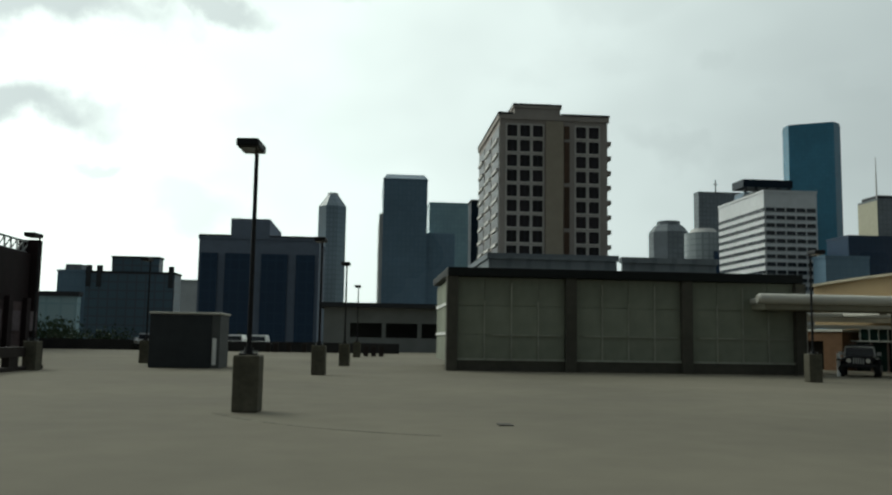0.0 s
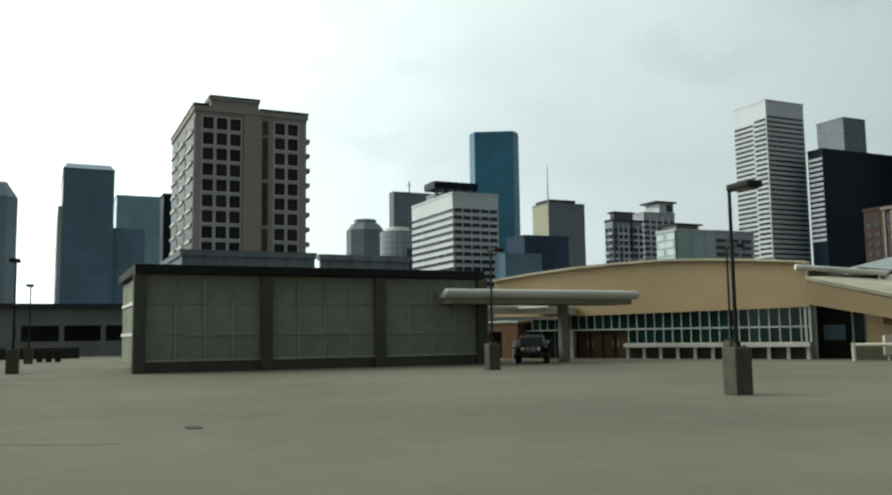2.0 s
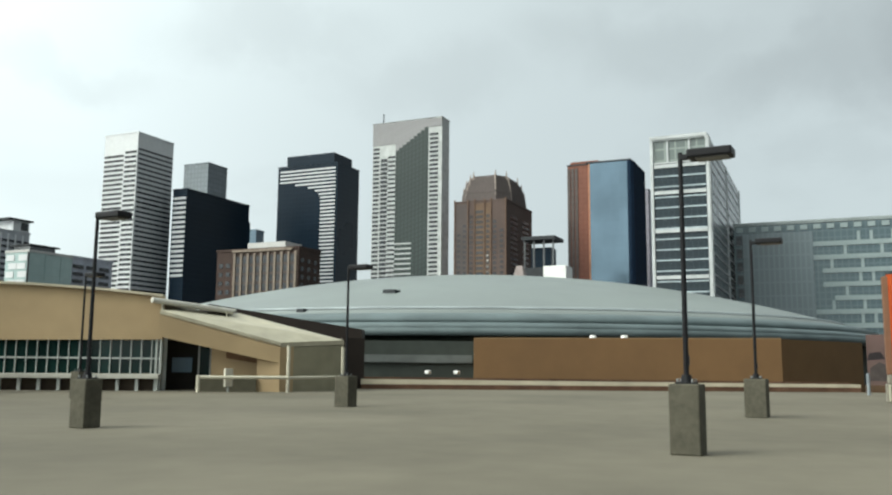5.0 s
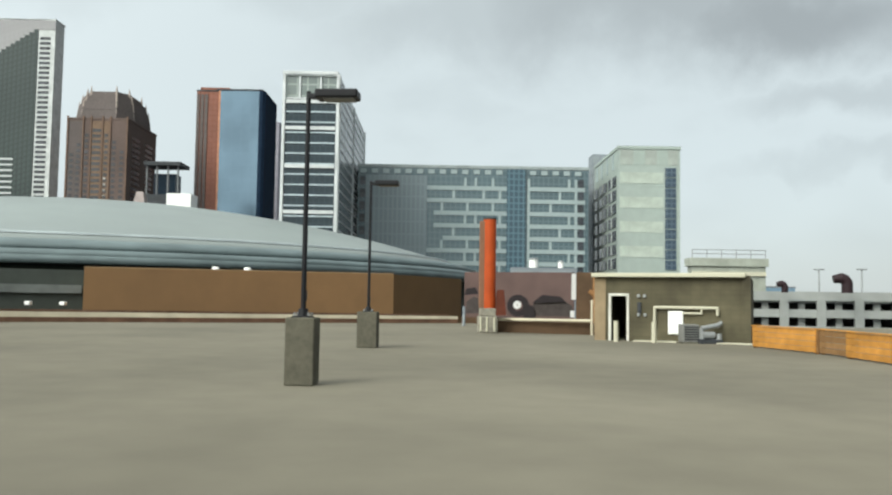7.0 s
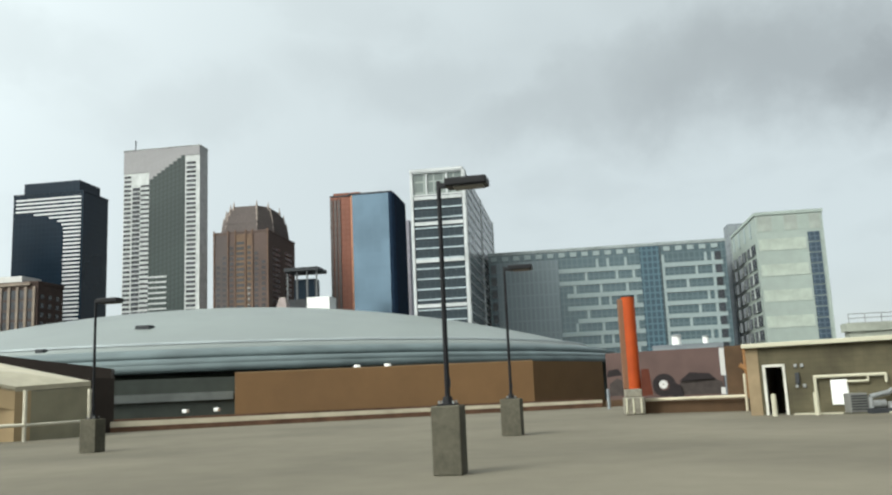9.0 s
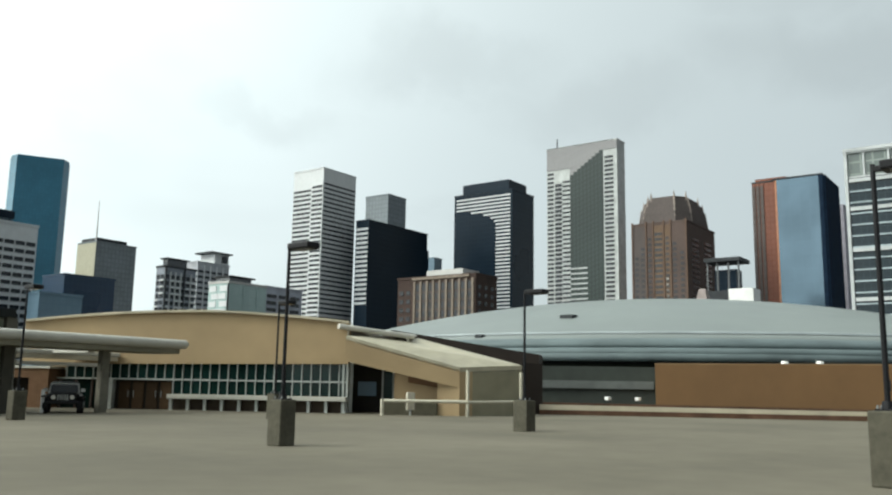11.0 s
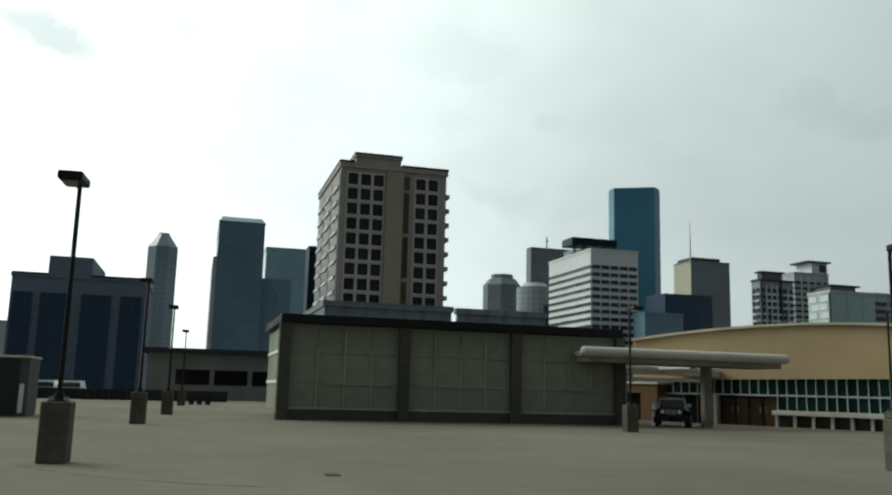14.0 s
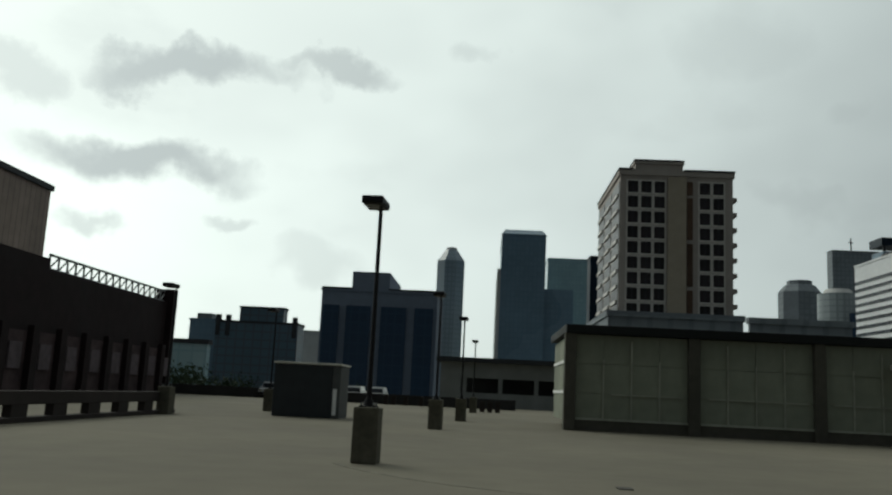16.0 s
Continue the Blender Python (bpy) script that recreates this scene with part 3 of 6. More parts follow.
bands(gl, "S", h - 66, h - 3, 21, 0.14, OFFICE_FRAME, 0.02, 0.98, "floor_line", 0.12)
panels(gl, "S", "edge_fin", [(x, x + 0.03, 0.5, h - 1.2) for x in (0.0, 0.48, 0.97)], OFFICE_FRAME, 0.2)

# long hospital block and its pale wing
d = 300
h = rise(d, 8.85)
HOSP_GLASS = glass("hospital_glass", (0.052, 0.088, 0.103), 1.8, 2.2, 0.25, (0.085, 0.125, 0.14), 0.2, spec=0.45)
hosp = tower("hospital_block", (d + 15, -12.0, 30.0, 80.8), h, HOSP_GLASS, "long grey glass hospital block with pale panels", category="hospital", roof=mat("hospital_roof_edge", (0.24, 0.27, 0.27), 0.6))
PALE_GREEN = mat("pale_green_panel", (0.27, 0.312, 0.288), 0.6, grain=0.4, vary=0.05, stain=0.08, stain_size=0.03)
GREY_PANEL = mat("grey_green_panel", (0.25, 0.30, 0.305), 0.5, grain=0.4, vary=0.05, stain=0.12, stain_size=0.03)
CURTAIN = glass("hospital_curtain", (0.125, 0.16, 0.178), 1.6, 4.4, 0.35, (0.155, 0.19, 0.205), 0.25, spec=0.35)
rng = random.Random(4)
lv = rows(h - 42, h - 2.6, 9, 0.66)
gap = [(b, c) for (a, b), (c, e) in zip(lv, lv[1:])]
panels(hosp, "W", "curtain_wall", [(0.035, 0.30, 0.5, h - 2.8)], CURTAIN, 0.4)
panels(hosp, "W", "spandrel_band", [(x0 + (rng.choice((0.0, 0.03, 0.07)) if x0 < 0.5 else 0), x1, a, b) for x0, x1 in ((0.30, 0.645), (0.735, 0.985)) for a, b in gap], GREY_PANEL, 0.3)
panels(hosp, "W", "cap_panel", [(0.01 + i * 0.049, 0.037 + i * 0.049, h - 2.0, h - 0.5) for i in range(20)], GREY_PANEL, 0.35)
panels(hosp, "W", "end_window", [(x, x + 0.022, a, b) for a, b in lv for x in (0.010, 0.955)], BAND_GLASS, 0.4)
piers = []
for i, (a, b) in enumerate(lv):
    for x in (0.36 + 0.05 * (i % 3), 0.47 + 0.035 * ((i * 2) % 3), 0.58 + 0.03 * (i % 2), 0.735, 0.83 + 0.04 * (i % 3), 0.94):
        piers.append((x, x + 0.011, a, b))
panels(hosp, "W", "pier", piers, GREY_PANEL, 0.3)
panels(hosp, "W", "stair_glazing", [(0.645, 0.725, 0.5, h - 0.2)], glass("stair_teal_glass", (0.02, 0.05, 0.075), 1.7, 2.1, 0.2, (0.06, 0.12, 0.15), 0.25, spec=0.4), 0.9)
d = 288
h = rise(d, 10.1)
wing = tower("hospital_wing", lot(95.05, 96.85, 100.75, d), h, PALE_GREEN, "pale green hospital wing with cream bands", category="hospital")
bands(wing, "W", h - 38, h - 5.5, 4, 0.45, mat("cream_panel", (0.335, 0.372, 0.33), 0.6, grain=0.4, vary=0.04), 0.02, 0.72, "cream_band", 0.12)
panels(wing, "W", "window", [(0.755, 0.93, a, b) for a, b in rows(h - 40, h - 6.0, 10, 0.9)], glass("wing_blue_glass", (0.022, 0.042, 0.066), 1.5, 1.5, 0.25, (0.08, 0.11, 0.14), 0.14, spec=0.4), 0.3)
panels(wing, "N", "window", [(x, x + 0.24, a, b) for a, b in rows(h - 40, h - 8, 7, 0.74) for x in (0.07, 0.38, 0.69)], BAND_GLASS, 0.3)
MULL = mat("pale_wing_mullion", (0.42, 0.45, 0.43), 0.6, grain=1)
panels(wing, "N", "mullion", [(x + 0.11, x + 0.13, a, b) for a, b in rows(h - 40, h - 8, 7, 0.74) for x in (0.07, 0.38, 0.69)], MULL, 0.4)
panels(wing, "N", "parapet_fin", [(0.05 + 0.19 * i, 0.09 + 0.19 * i, h - 6, h - 0.6) for i in range(5)], GREY_PANEL, 0.25)
panels(wing, "W", "cap_panel", [(0.03, 0.24, h - 5.2, h - 0.3), (0.43, 0.62, h - 5.2, h - 0.3), (0.80, 0.96, h - 5.2, h - 0.3)], mat("grey_tan_panel", (0.27, 0.295, 0.27), 0.6, grain=0.4, vary=0.04), 0.12)
tx, ty = polar(95.7, 336)
part("stair_tower", box(-4.5, -4.0, 0, 4.5, 4.0, rise(336, 9.62)), GREY_STONE, wing, m=wing.matrix_basis.inverted() @ at(tx, ty, GROUND))

# towers between the apartment tower and the striped one
d = 900
h = rise(d, 13.3)
teal = thing("teal_glass_tower", at(*polar(23.29, d), GROUND, -23.29 - TURN), "tall blue-teal glass tower with cut corners", "building", "skyline towers")
part("wall", prism(bmesh.new(), [(-26.2, 7), (-20.5, -3), (20.5, -3), (26.2, 7), (26.2, 44), (-26.2, 44)], 0, h), TEAL_GLASS, teal)
part("roof", prism(bmesh.new(), [(-25.6, 7.4), (-20.2, -2.4), (20.2, -2.4), (25.6, 7.4), (25.6, 43), (-25.6, 43)], h, h + 2.2), TEAL_GLASS, teal)
d = 620
cyl = thing("domed_grey_tower", at(*polar(14.6, d), GROUND), "grey octagonal tower with a stepped domed top", "building", "skyline towers")
h = rise(d, 7.0)
ring = lambda r, n=8: [(r * math.cos(radians(360 / n * (i + 0.5))), r * math.sin(radians(360 / n * (i + 0.5)))) for i in range(n)]
part("wall", prism(bmesh.new(), ring(13.6), 0, h), GREY_STONE, cyl)
part("shoulder", prism(bmesh.new(), ring(13.6), h, h + 5, 0.72), GREY_STONE, cyl)
part("cap", prism(bmesh.new(), ring(8), h + 5, h + 8), GREY_STONE, cyl)
d = 560
pale = thing("rounded_pale_tower", at(*polar(16.75, d), GROUND), "pale grey rounded office building with a glazed base", "building", "skyline towers")
h = rise(d, 6.9)
part("wall", prism(bmesh.new(), ring(11.5, 20), 0, h), glass("pale_grey_glass", (0.30, 0.335, 0.345), 3, 3.6, 0.4, (0.22, 0.25, 0.26), 0.4, spec=0.3), pale)
part("cap", prism(bmesh.new(), ring(9, 20), h, h + 3, 0.8), PALE_STONE, pale)
part("low_wing", box(2, -14, 0, 13, -4, h - 12), NAVY, pale)
d = 800
g1 = tower("grey_slab_tower", lot(16.2, 16.5, 19.4, d), rise(d, 9.55), GREY_STONE, "broad dark grey slab tower with a roof mast")
h = g1["h"]
part("mast", tube(bmesh.new(), (-8, -10, h), (-8, -10, h + 11), 0.5), DARK_METAL, g1)
part("mast_arm", tube(bmesh.new(), (-10, -10, h + 7), (-6, -10, h + 7), 0.4), DARK_METAL, g1)
g2 = tower("dark_topped_tower", lot(18.7, 19.3, 22.0, 700), rise(700, 9.4), SLATE_GLASS, "slate tower with a dark overhanging crown")
h = g2["h"]
part("crown", box(-g2["wx"] / 2 - 1.5, -g2["wy"] / 2 - 1.5, h + 5, g2["wx"] / 2 + 1.5, g2["wy"] / 2 + 1, h + 11), BLACK_TOWER, g2)
for i in range(5):
    part("crown_post", box(-g2["wx"] / 2 + i * (g2["wx"] - 1.6) / 4, -g2["wy"] / 2 - 0.5, h + 1, -g2["wx"] / 2 + 1.6 + i * (g2["wx"] - 1.6) / 4, -g2["wy"] / 2 + 1, h + 5), DARK_METAL, g2)
tower("navy_office_block", lot(24.0, 25.2, 28.1, 500), rise(500, 6.5), NAVY, "low navy glass office block", group="low buildings", roof=NAVY)
tower("blue_glass_block", lot(23.2, 23.9, 26.3, 420), rise(420, 5.3), SLATE_GLASS, "low slate-blue glass block", group="low buildings")
CREAM = mat("cream_limestone", (0.42, 0.40, 0.31), 0.8, grain=0.3, vary=0.06, stain=0.08, stain_size=0.02)
d = 750
bei = tower("cream_tower", lot(25.8, 26.85, 29.2, d), rise(d, 8.65), GREY_STONE, "grey tower with a cream flank and a tall mast")
h = bei["h"]
panels(bei, "W", "cream_wall", [(0.0, 1.0, 0.5, h - 0.5)], CREAM, 0.4)
part("penthouse", box(-bei["wx"] / 2 + 2, -bei["wy"] / 2 + 2, h + 1, bei["wx"] / 2 - 8, bei["wy"] / 2 - 2, h + 4), DARK_METAL, bei)
part("mast", tube(bmesh.new(), (-bei["wx"] / 2 + 2, -bei["wy"] / 2 + 4, h), (-bei["wx"] / 2 + 2, -bei["wy"] / 2 + 4, h + 35), 0.7, 0.25), PALE_STONE, bei)

# mid-rise flats and glass blocks
d = 450
FLAT = mat("grey_flat_cladding", (0.42, 0.43, 0.46), 0.7, grain=0.4, vary=0.06)
MID = mat("blue_grey_flat_cladding", (0.235, 0.255, 0.29), 0.7, grain=0.4, vary=0.06)
m1 = tower("midrise_flats", lot(30.5, 31.0, 32.9, d), rise(d, 7.35), MID, "blue-grey mid-rise flats with pale balcony frames and dark penthouse", group="low buildings", roof=DARK_METAL)
h, wx, wy = m1["h"], m1["wx"], m1["wy"]
for s_, c in (("W", 2), ("S", 6)):
    panels(m1, s_, "window", [((i + 0.12) / c, (i + 0.88) / c, a, b) for a, b in rows(h - 36, h - 3, 10, 0.62) for i in range(c)], BAND_GLASS, 0.2)
    panels(m1, s_, "balcony_frame", [((i + 0.05) / c, (i + 0.95) / c, a, a + 0.8) for a, b in rows(h - 37.2, h - 4.2, 10, 0.62) for i in range(c) if (i + int(a)) % 3], WHITE_STONE, 0.7)
panels(m1, "S", "corner_fin", [(0.0, 0.035, 1, h + 0.6), (0.60, 0.63, 1, h + 0.6)], DARK_METAL, 0.9)
panels(m1, "S", "mullion", [(x, x + 0.012, 1, h - 2) for x in (0.17, 0.33, 0.5, 0.83)], WHITE_STONE, 0.8)
part("penthouse", box(-wx / 2 + 2, -wy / 2 + 1.2, h + 1, wx / 2 - 5, wy / 2 - 2, h + 4.4), DARK_GLASS, m1)
part("roof_canopy", box(-wx / 2 + 1, -wy / 2 + 0.2, h + 4.4, wx / 2 - 4, wy / 2 - 1, h + 5.1), DARK_METAL, m1)
m2 = tower("midrise_flats", lot(32.2, 33.0, 34.95, 480), rise(480, 7.75), FLAT, "grey mid-rise flats with light balcony bands and a white roof house", group="low buildings")
h, wx, wy = m2["h"], m2["wx"], m2["wy"]
for s_, c in (("W", 3), ("S", 5)):
    panels(m2, s_, "window", [((i + 0.1) / c, (i + 0.9) / c, a, b) for a, b in rows(h - 36, h - 3, 11, 0.44) for i in range(c)], BAND_GLASS, 0.2)
panels(m2, "S", "mullion", [(i / 5 - 0.012, i / 5 + 0.012, 1, h - 1) for i in range(1, 5)], WHITE_STONE, 0.6)
part("penthouse", box(0, -6, h + 1, wx / 2 - 1, 6, h + 6.4), WHITE_STONE, m2)
part("penthouse_window", box(wx * 0.22, -6.15, h + 1.6, wx / 2 - 1.8, -5.9, h + 5.6), BAND_GLASS, m2)
part("roof_canopy", box(-3.4, -7.4, h + 6.4, wx / 2 + 0.6, 7, h + 7.2), DARK_METAL, m2)
PALE_AQUA = glass("pale_aqua_curtain_glass", (0.38, 0.50, 0.49), frame_c=(0.35, 0.465, 0.455), rough=0.25, spec=0.5)
m3 = tower("aqua_glass_block", lot(33.75, 35.0, 37.4, 380), rise(380, 6.55), PALE_AQUA, "low aqua glass block with white panels and a dark roof canopy", group="low buildings", roof=PALE_STONE)
h, wx, wy = m3["h"], m3["wx"], m3["wy"]
panels(m3, "W", "white_panel", [(x, x + w, a, b) for i, (a, b) in enumerate(rows(h - 24, h - 0.5, 7, 0.72)) for x, w in ((0.06 + 0.1 * (i % 2), 0.34), (0.58 - 0.06 * (i % 2), 0.36))], WHITE_STONE, 0.3)
panels(m3, "W", "dark_slot", [(0.60, 0.76, h - 26, h - 12)], BAND_GLASS, 0.5)
panels(m3, "W", "corner_fin", [(0.96, 1.0, 1, h + 0.4)], DARK_METAL, 0.3)
panels(m3, "S", "mullion", [(x, x + 0.008, 1, h - 0.5) for x in (0.36, 0.72)], PALE_AQUA, 0.2)
part("roof_house", box(-wx / 2 + 2, -wy / 2 + 2, h + 1, wx * 0.16, wy / 2 - 2, h + 2.9), DARK_GLASS, m3)
part("roof_canopy", box(-wx / 2 + 0.8, -wy / 2 + 0.6, h + 2.9, wx * 0.22, wy / 2 - 1, h + 3.5), DARK_METAL, m3)
m4 = tower("slate_glass_block", lot(36.8, 37.3, 39.7, 400), rise(400, 6.35), mat("violet_grey_panel", (0.40, 0.42, 0.48), 0.6, grain=0.4, vary=0.06), "low violet-grey block with dark window bands", group="low buildings")
for k in range(3):
    bands(m4, "S", m4["h"] - 24, m4["h"] - 2, 7, 0.5, BAND_GLASS, 0.06 + 0.31 * k, 0.30 + 0.31 * k)

# brown hotel with pale piers
d = 350
h = rise(d, 7.55)
brn = tower("brown_hotel", lot(46.0, 51.2, 52.6, d), h, mat("dark_brown_brick", (0.062, 0.042, 0.036), 0.9, grain=0.8), "low brown brick block with pale vertical piers", group="low buildings")
panels(brn, "W", "pier", [(0.217 + i * 0.082, 0.243 + i * 0.082, 1, h - 1.0) for i in range(10)], mat("tan_pier", (0.215, 0.175, 0.142), 0.8, grain=0.8), 0.6)
panels(brn, "W", "window_slot", [(0.247 + i * 0.082, 0.300 + i * 0.082, 2, h - 2.2) for i in range(9)], BAND_GLASS, 0.2)
panels(brn, "W", "floor_beam", [(0.247 + i * 0.082, 0.300 + i * 0.082, a, b) for i in range(9) for a, b in rows(h - 30, h - 4, 7, 0.22)], mat("dark_brown_brick", (0.062, 0.042, 0.036), 0.9, grain=0.8), 0.3)
panels(brn, "W", "window", [(x, x + 0.05, a, b) for x in (0.03, 0.12) for a, b in rows(h - 30, h - 4, 7, 0.5)], BAND_GLASS, 0.2)
panels(brn, "S", "window", [(x, x + 0.12, a, b) for x in (0.1, 0.4, 0.7) for a, b in rows(h - 30, h - 3, 8, 0.5)], BAND_GLASS, 0.2)
panels(brn, "W", "cornice", [(0.2, 0.93, h - 0.5, h + 0.6)], mat("tan_pier", (0.27, 0.22, 0.18), 0.8, grain=0.8), 0.8)
part("penthouse", box(-brn["wx"] / 2 + 2, -brn["wy"] / 2 + 8, h + 1, brn["wx"] / 2 - 2, brn["wy"] / 2 - 14, h + 3.6), PALE_STONE, brn)
tower("far_striped_block", lot(47.9, 48.4, 48.9, 700), rise(700, 8.6), SLATE_GLASS, "far grey-blue office block", group="low buildings")

# ---- the shaded end of the skyline ----
d = 300
h = rise(d, 6.25)
LILAC = mat("lilac_grey_concrete", (0.155, 0.185, 0.235), 0.85, grain=0.4, vary=0.06, stain=0.1, stain_size=0.04)
nav = tower("navy_panelled_block", lot(-16.0, -8.35, -7.95, d), h, LILAC, "grey concrete block with tall navy glass bays", group="low buildings")
panels(nav, "S", "glass_bay", [(a, b, 3, h - 5.0) for a, b in ((0.02, 0.16), (0.22, 0.43), (0.52, 0.74), (0.81, 0.97))], NAVY, 0.6)
wx, wy = nav["wx"], nav["wy"]
part("penthouse", box(-wx / 2 + wx * 0.255, -wy / 2 + 0.5, h + 1, -wx / 2 + wx * 0.58, wy / 2 - 1, h + 7.2), LILAC, nav)
panels(nav, "S", "parapet_cap", [(0.0, 0.26, h + 0.9, h + 1.4), (0.58, 1.0, h + 0.9, h + 1.4)], DARK_METAL, 0.5)
d = 700
spi = thing("obelisk_tower", at(*polar(-7.55, d), GROUND), "slim slate tower with a chamfered obelisk top", "building", "skyline towers")
h = rise(d, 8.5)
SPIRE = glass("pale_slate_cladding", (0.215, 0.275, 0.325), 3.2, 3.8, 0.4, (0.16, 0.215, 0.26), 0.5, spec=0.4)
part("wall", prism(bmesh.new(), ring(11.9), 0, h), SPIRE, spi)
part("shoulder", prism(bmesh.new(), ring(11.9), h, h + 10, 0.4), SPIRE, spi)
part("cap", prism(bmesh.new(), ring(4.4), h + 10, h + 11.5), PALE_STONE, spi)
d = 600
h = rise(d, 10.45)
tw = tower("slate_tower", lot(-4.3, -4.2, -1.25, d), h, SLATE_GLASS, "slate-blue tower with chamfered top and pale flank", roof=SLATE_GLASS)
wx, wy = tw["wx"], tw["wy"]
part("crown", prism(bmesh.new(), [(-wx / 2, -wy / 2), (wx / 2, -wy / 2), (wx / 2, wy / 2), (-wx / 2, wy / 2)], h + 1, h + 5, 0.86), SLATE_GLASS, tw)
part("pale_flank", box(-wx / 2 - 2.5, -wy / 2 + 2, 0, -wx / 2, wy / 2, h - 24), PALE_STONE, tw)
part("low_wing", box(wx / 2, -wy / 2 + 2, 0, wx / 2 + 20, wy / 2, rise(d, 7.0)), SLATE_GLASS, tw)
tower("aqua_tower", lot(-1.3, -1.1, 1.55, 720), rise(720, 8.95), AQUA_GLASS, "pale aqua glass tower", roof=AQUA_GLASS)
tower("dark_slim_block", lot(1.5, 1.7, 2.5, 400), rise(400, 9.1), BLACK_TOWER, "slim dark block beside the apartment tower", roof=DARK_METAL)
d = 400
BLUE_GREY = glass("blue_grey_wall", (0.048, 0.098, 0.135), 4, 3.8, 0.4, (0.045, 0.06, 0.08), 0.3)
nl = tower("blue_grey_block", lot(-22.6, -17.4, -17.0, d), rise(d, 3.75), BLUE_GREY, "dark blue-grey office block with corner turrets", group="low buildings", roof=DARK_METAL)
wx, wy, h = nl["wx"], nl["wy"], nl["h"]
part("penthouse", box(-wx / 2 + wx * 0.26, -wy / 2 + 3, h + 1, wx / 2 - wx * 0.2, wy / 2 - 3, h + 7.2), BLUE_GREY, nl)
part("penthouse_coping", box(-wx / 2 + wx * 0.25, -wy / 2 + 2.5, h + 7.2, wx / 2 - wx * 0.19, wy / 2 - 2.5, h + 8), DARK_METAL, nl)
for k in (0.0, 0.12, 0.93):
    part("turret", box(-wx / 2 + wx * k, -wy / 2 - 0.4, h - 6, -wx / 2 + wx * k + 2, -wy / 2 + 2, h + 3.5), DARK_METAL, nl)
bl = tower("pale_blue_block", lot(-24.2, -22.3, -22.0, 420), rise(420, 3.7), SLATE_GLASS, "slate-blue glazed office block", group="low buildings")
part("roof_house", box(-4, -4, bl["h"], 3, 4, bl["h"] + 3.5), GREY_STONE, bl)
br = tower("pale_block", lot(-17.3, -15.7, -15.4, 450), rise(450, 3.35), PALE_STONE, "pale flat-roofed stone block", group="low buildings")
tower("teal_low_block", lot(-25.4, -23.0, -22.8, 200), rise(200, 2.2), AQUA_GLASS, "low teal glass block with a dark roof", group="low buildings", roof=DARK_METAL)

# far, low roofs that fill the foot of the skyline
LOW = [mat("far_roof_grey", (0.16, 0.17, 0.18), 0.9, grain=0.1), mat("far_roof_brown", (0.15, 0.12, 0.10), 0.9, grain=0.1), SLATE_GLASS]
rng = random.Random(9)
for i in range(34):
    az = -40 + i * 5.0 + rng.uniform(-1.5, 1.5)
    dd = rng.uniform(520, 1500)
    w = rng.uniform(30, 70)
    hh = 14 + dd * math.tan(radians(rng.uniform(0.0, 1.3)))
    x, y = polar(az, dd)
    t = thing("far_building", at(x, y, GROUND), "far low city building in haze", "building", "far buildings")
    part("wall", box(-w / 2, -w / 2, 0, w / 2, w / 2, hh), LOW[i % 3], t)
    part("roof", box(-w / 2 - 0.5, -w / 2 - 0.5, hh, w / 2 + 0.5, w / 2 + 0.5, hh + 1), LOW[(i + 1) % 3], t)

# ---- lamp posts on the deck ----


def lamp_post(m, w, foot, top):
    """w: width of the pedestal; foot: its height; top: height of the pole."""
    t = thing("lamp_post", m, "dark bronze car park lamp on a square concrete pedestal", "lamp post", "deck lamps")
    r = w / 2
    part("pedestal", box(-r, -r, 0, r, r, foot, 0.03), CONCRETE, t, "weathered concrete pedestal")
    part("base_plate", box(-0.17, -0.17, foot, 0.17, 0.17, foot + 0.03, 0.005), BLACK_STEEL, t)
    for sx in (-1, 1):
        for sy in (-1, 1):
            part("bolt", tube(bmesh.new(), (sx * 0.13, sy * 0.13, foot + 0.03), (sx * 0.13, sy * 0.13, foot + 0.09), 0.02, n=6), STEEL, t)
    part("collar", tube(bmesh.new(), (0, 0, foot + 0.03), (0, 0, foot + 0.16), 0.11, 0.085, 14), BLACK_STEEL, t)
    part("pole", tube(bmesh.new(), (0, 0, foot + 0.06), (0, 0, top), 0.050, 0.042, 14), BLACK_STEEL, t)
    part("access_cover", box(-0.03, -0.062, foot + 0.32, 0.03, -0.04, foot + 0.5, 0.005), BLACK_STEEL, t)
    part("arm", box(-0.045, -0.32, top - 0.14, 0.045, 0.0, top - 0.04, 0.01), BLACK_STEEL, t)
    head = part("lamp_head", box(-0.22, -0.95, top - 0.15, 0.22, -0.15, top + 0.01, 0.03), BLACK_STEEL, t)
    part("lens", box(-0.18, -0.88, top - 0.17, 0.18, -0.3, top - 0.145, 0.008), LENS, head, "flat dark glass lens")
    return t


# heading, distance, width and height of the pedestal, height of the pole
LAMPS = [(-12.62, 17.9, 0.52, 1.12, 5.34), (38.55, 22.4, 0.50, 1.14, 5.1), (54.4, 32.2, 0.60, 1.11, 5.17), (76.27, 16.1, 0.54, 1.23, 5.44),
         (80.5, 28.9, 0.66, 1.18, 5.56), (-25.3, 38.3, 0.54, 1.14, 5.4), (-8.15, 34.9, 0.54, 1.16, 5.4), (23.05, 38.4, 0.54, 1.14, 5.3),
         (-6.5, 46.0, 0.54, 1.16, 5.4), (-5.7, 66.0, 0.54, 1.16, 5.4), (38.15, 40.0, 0.50, 1.14, 5.3), (-18.9, 47.5, 0.54, 1.16, 5.4)]
for az, d, w, foot, top in LAMPS:
    lamp_post(at(*polar(az, d), 0, -4), w, foot, top)

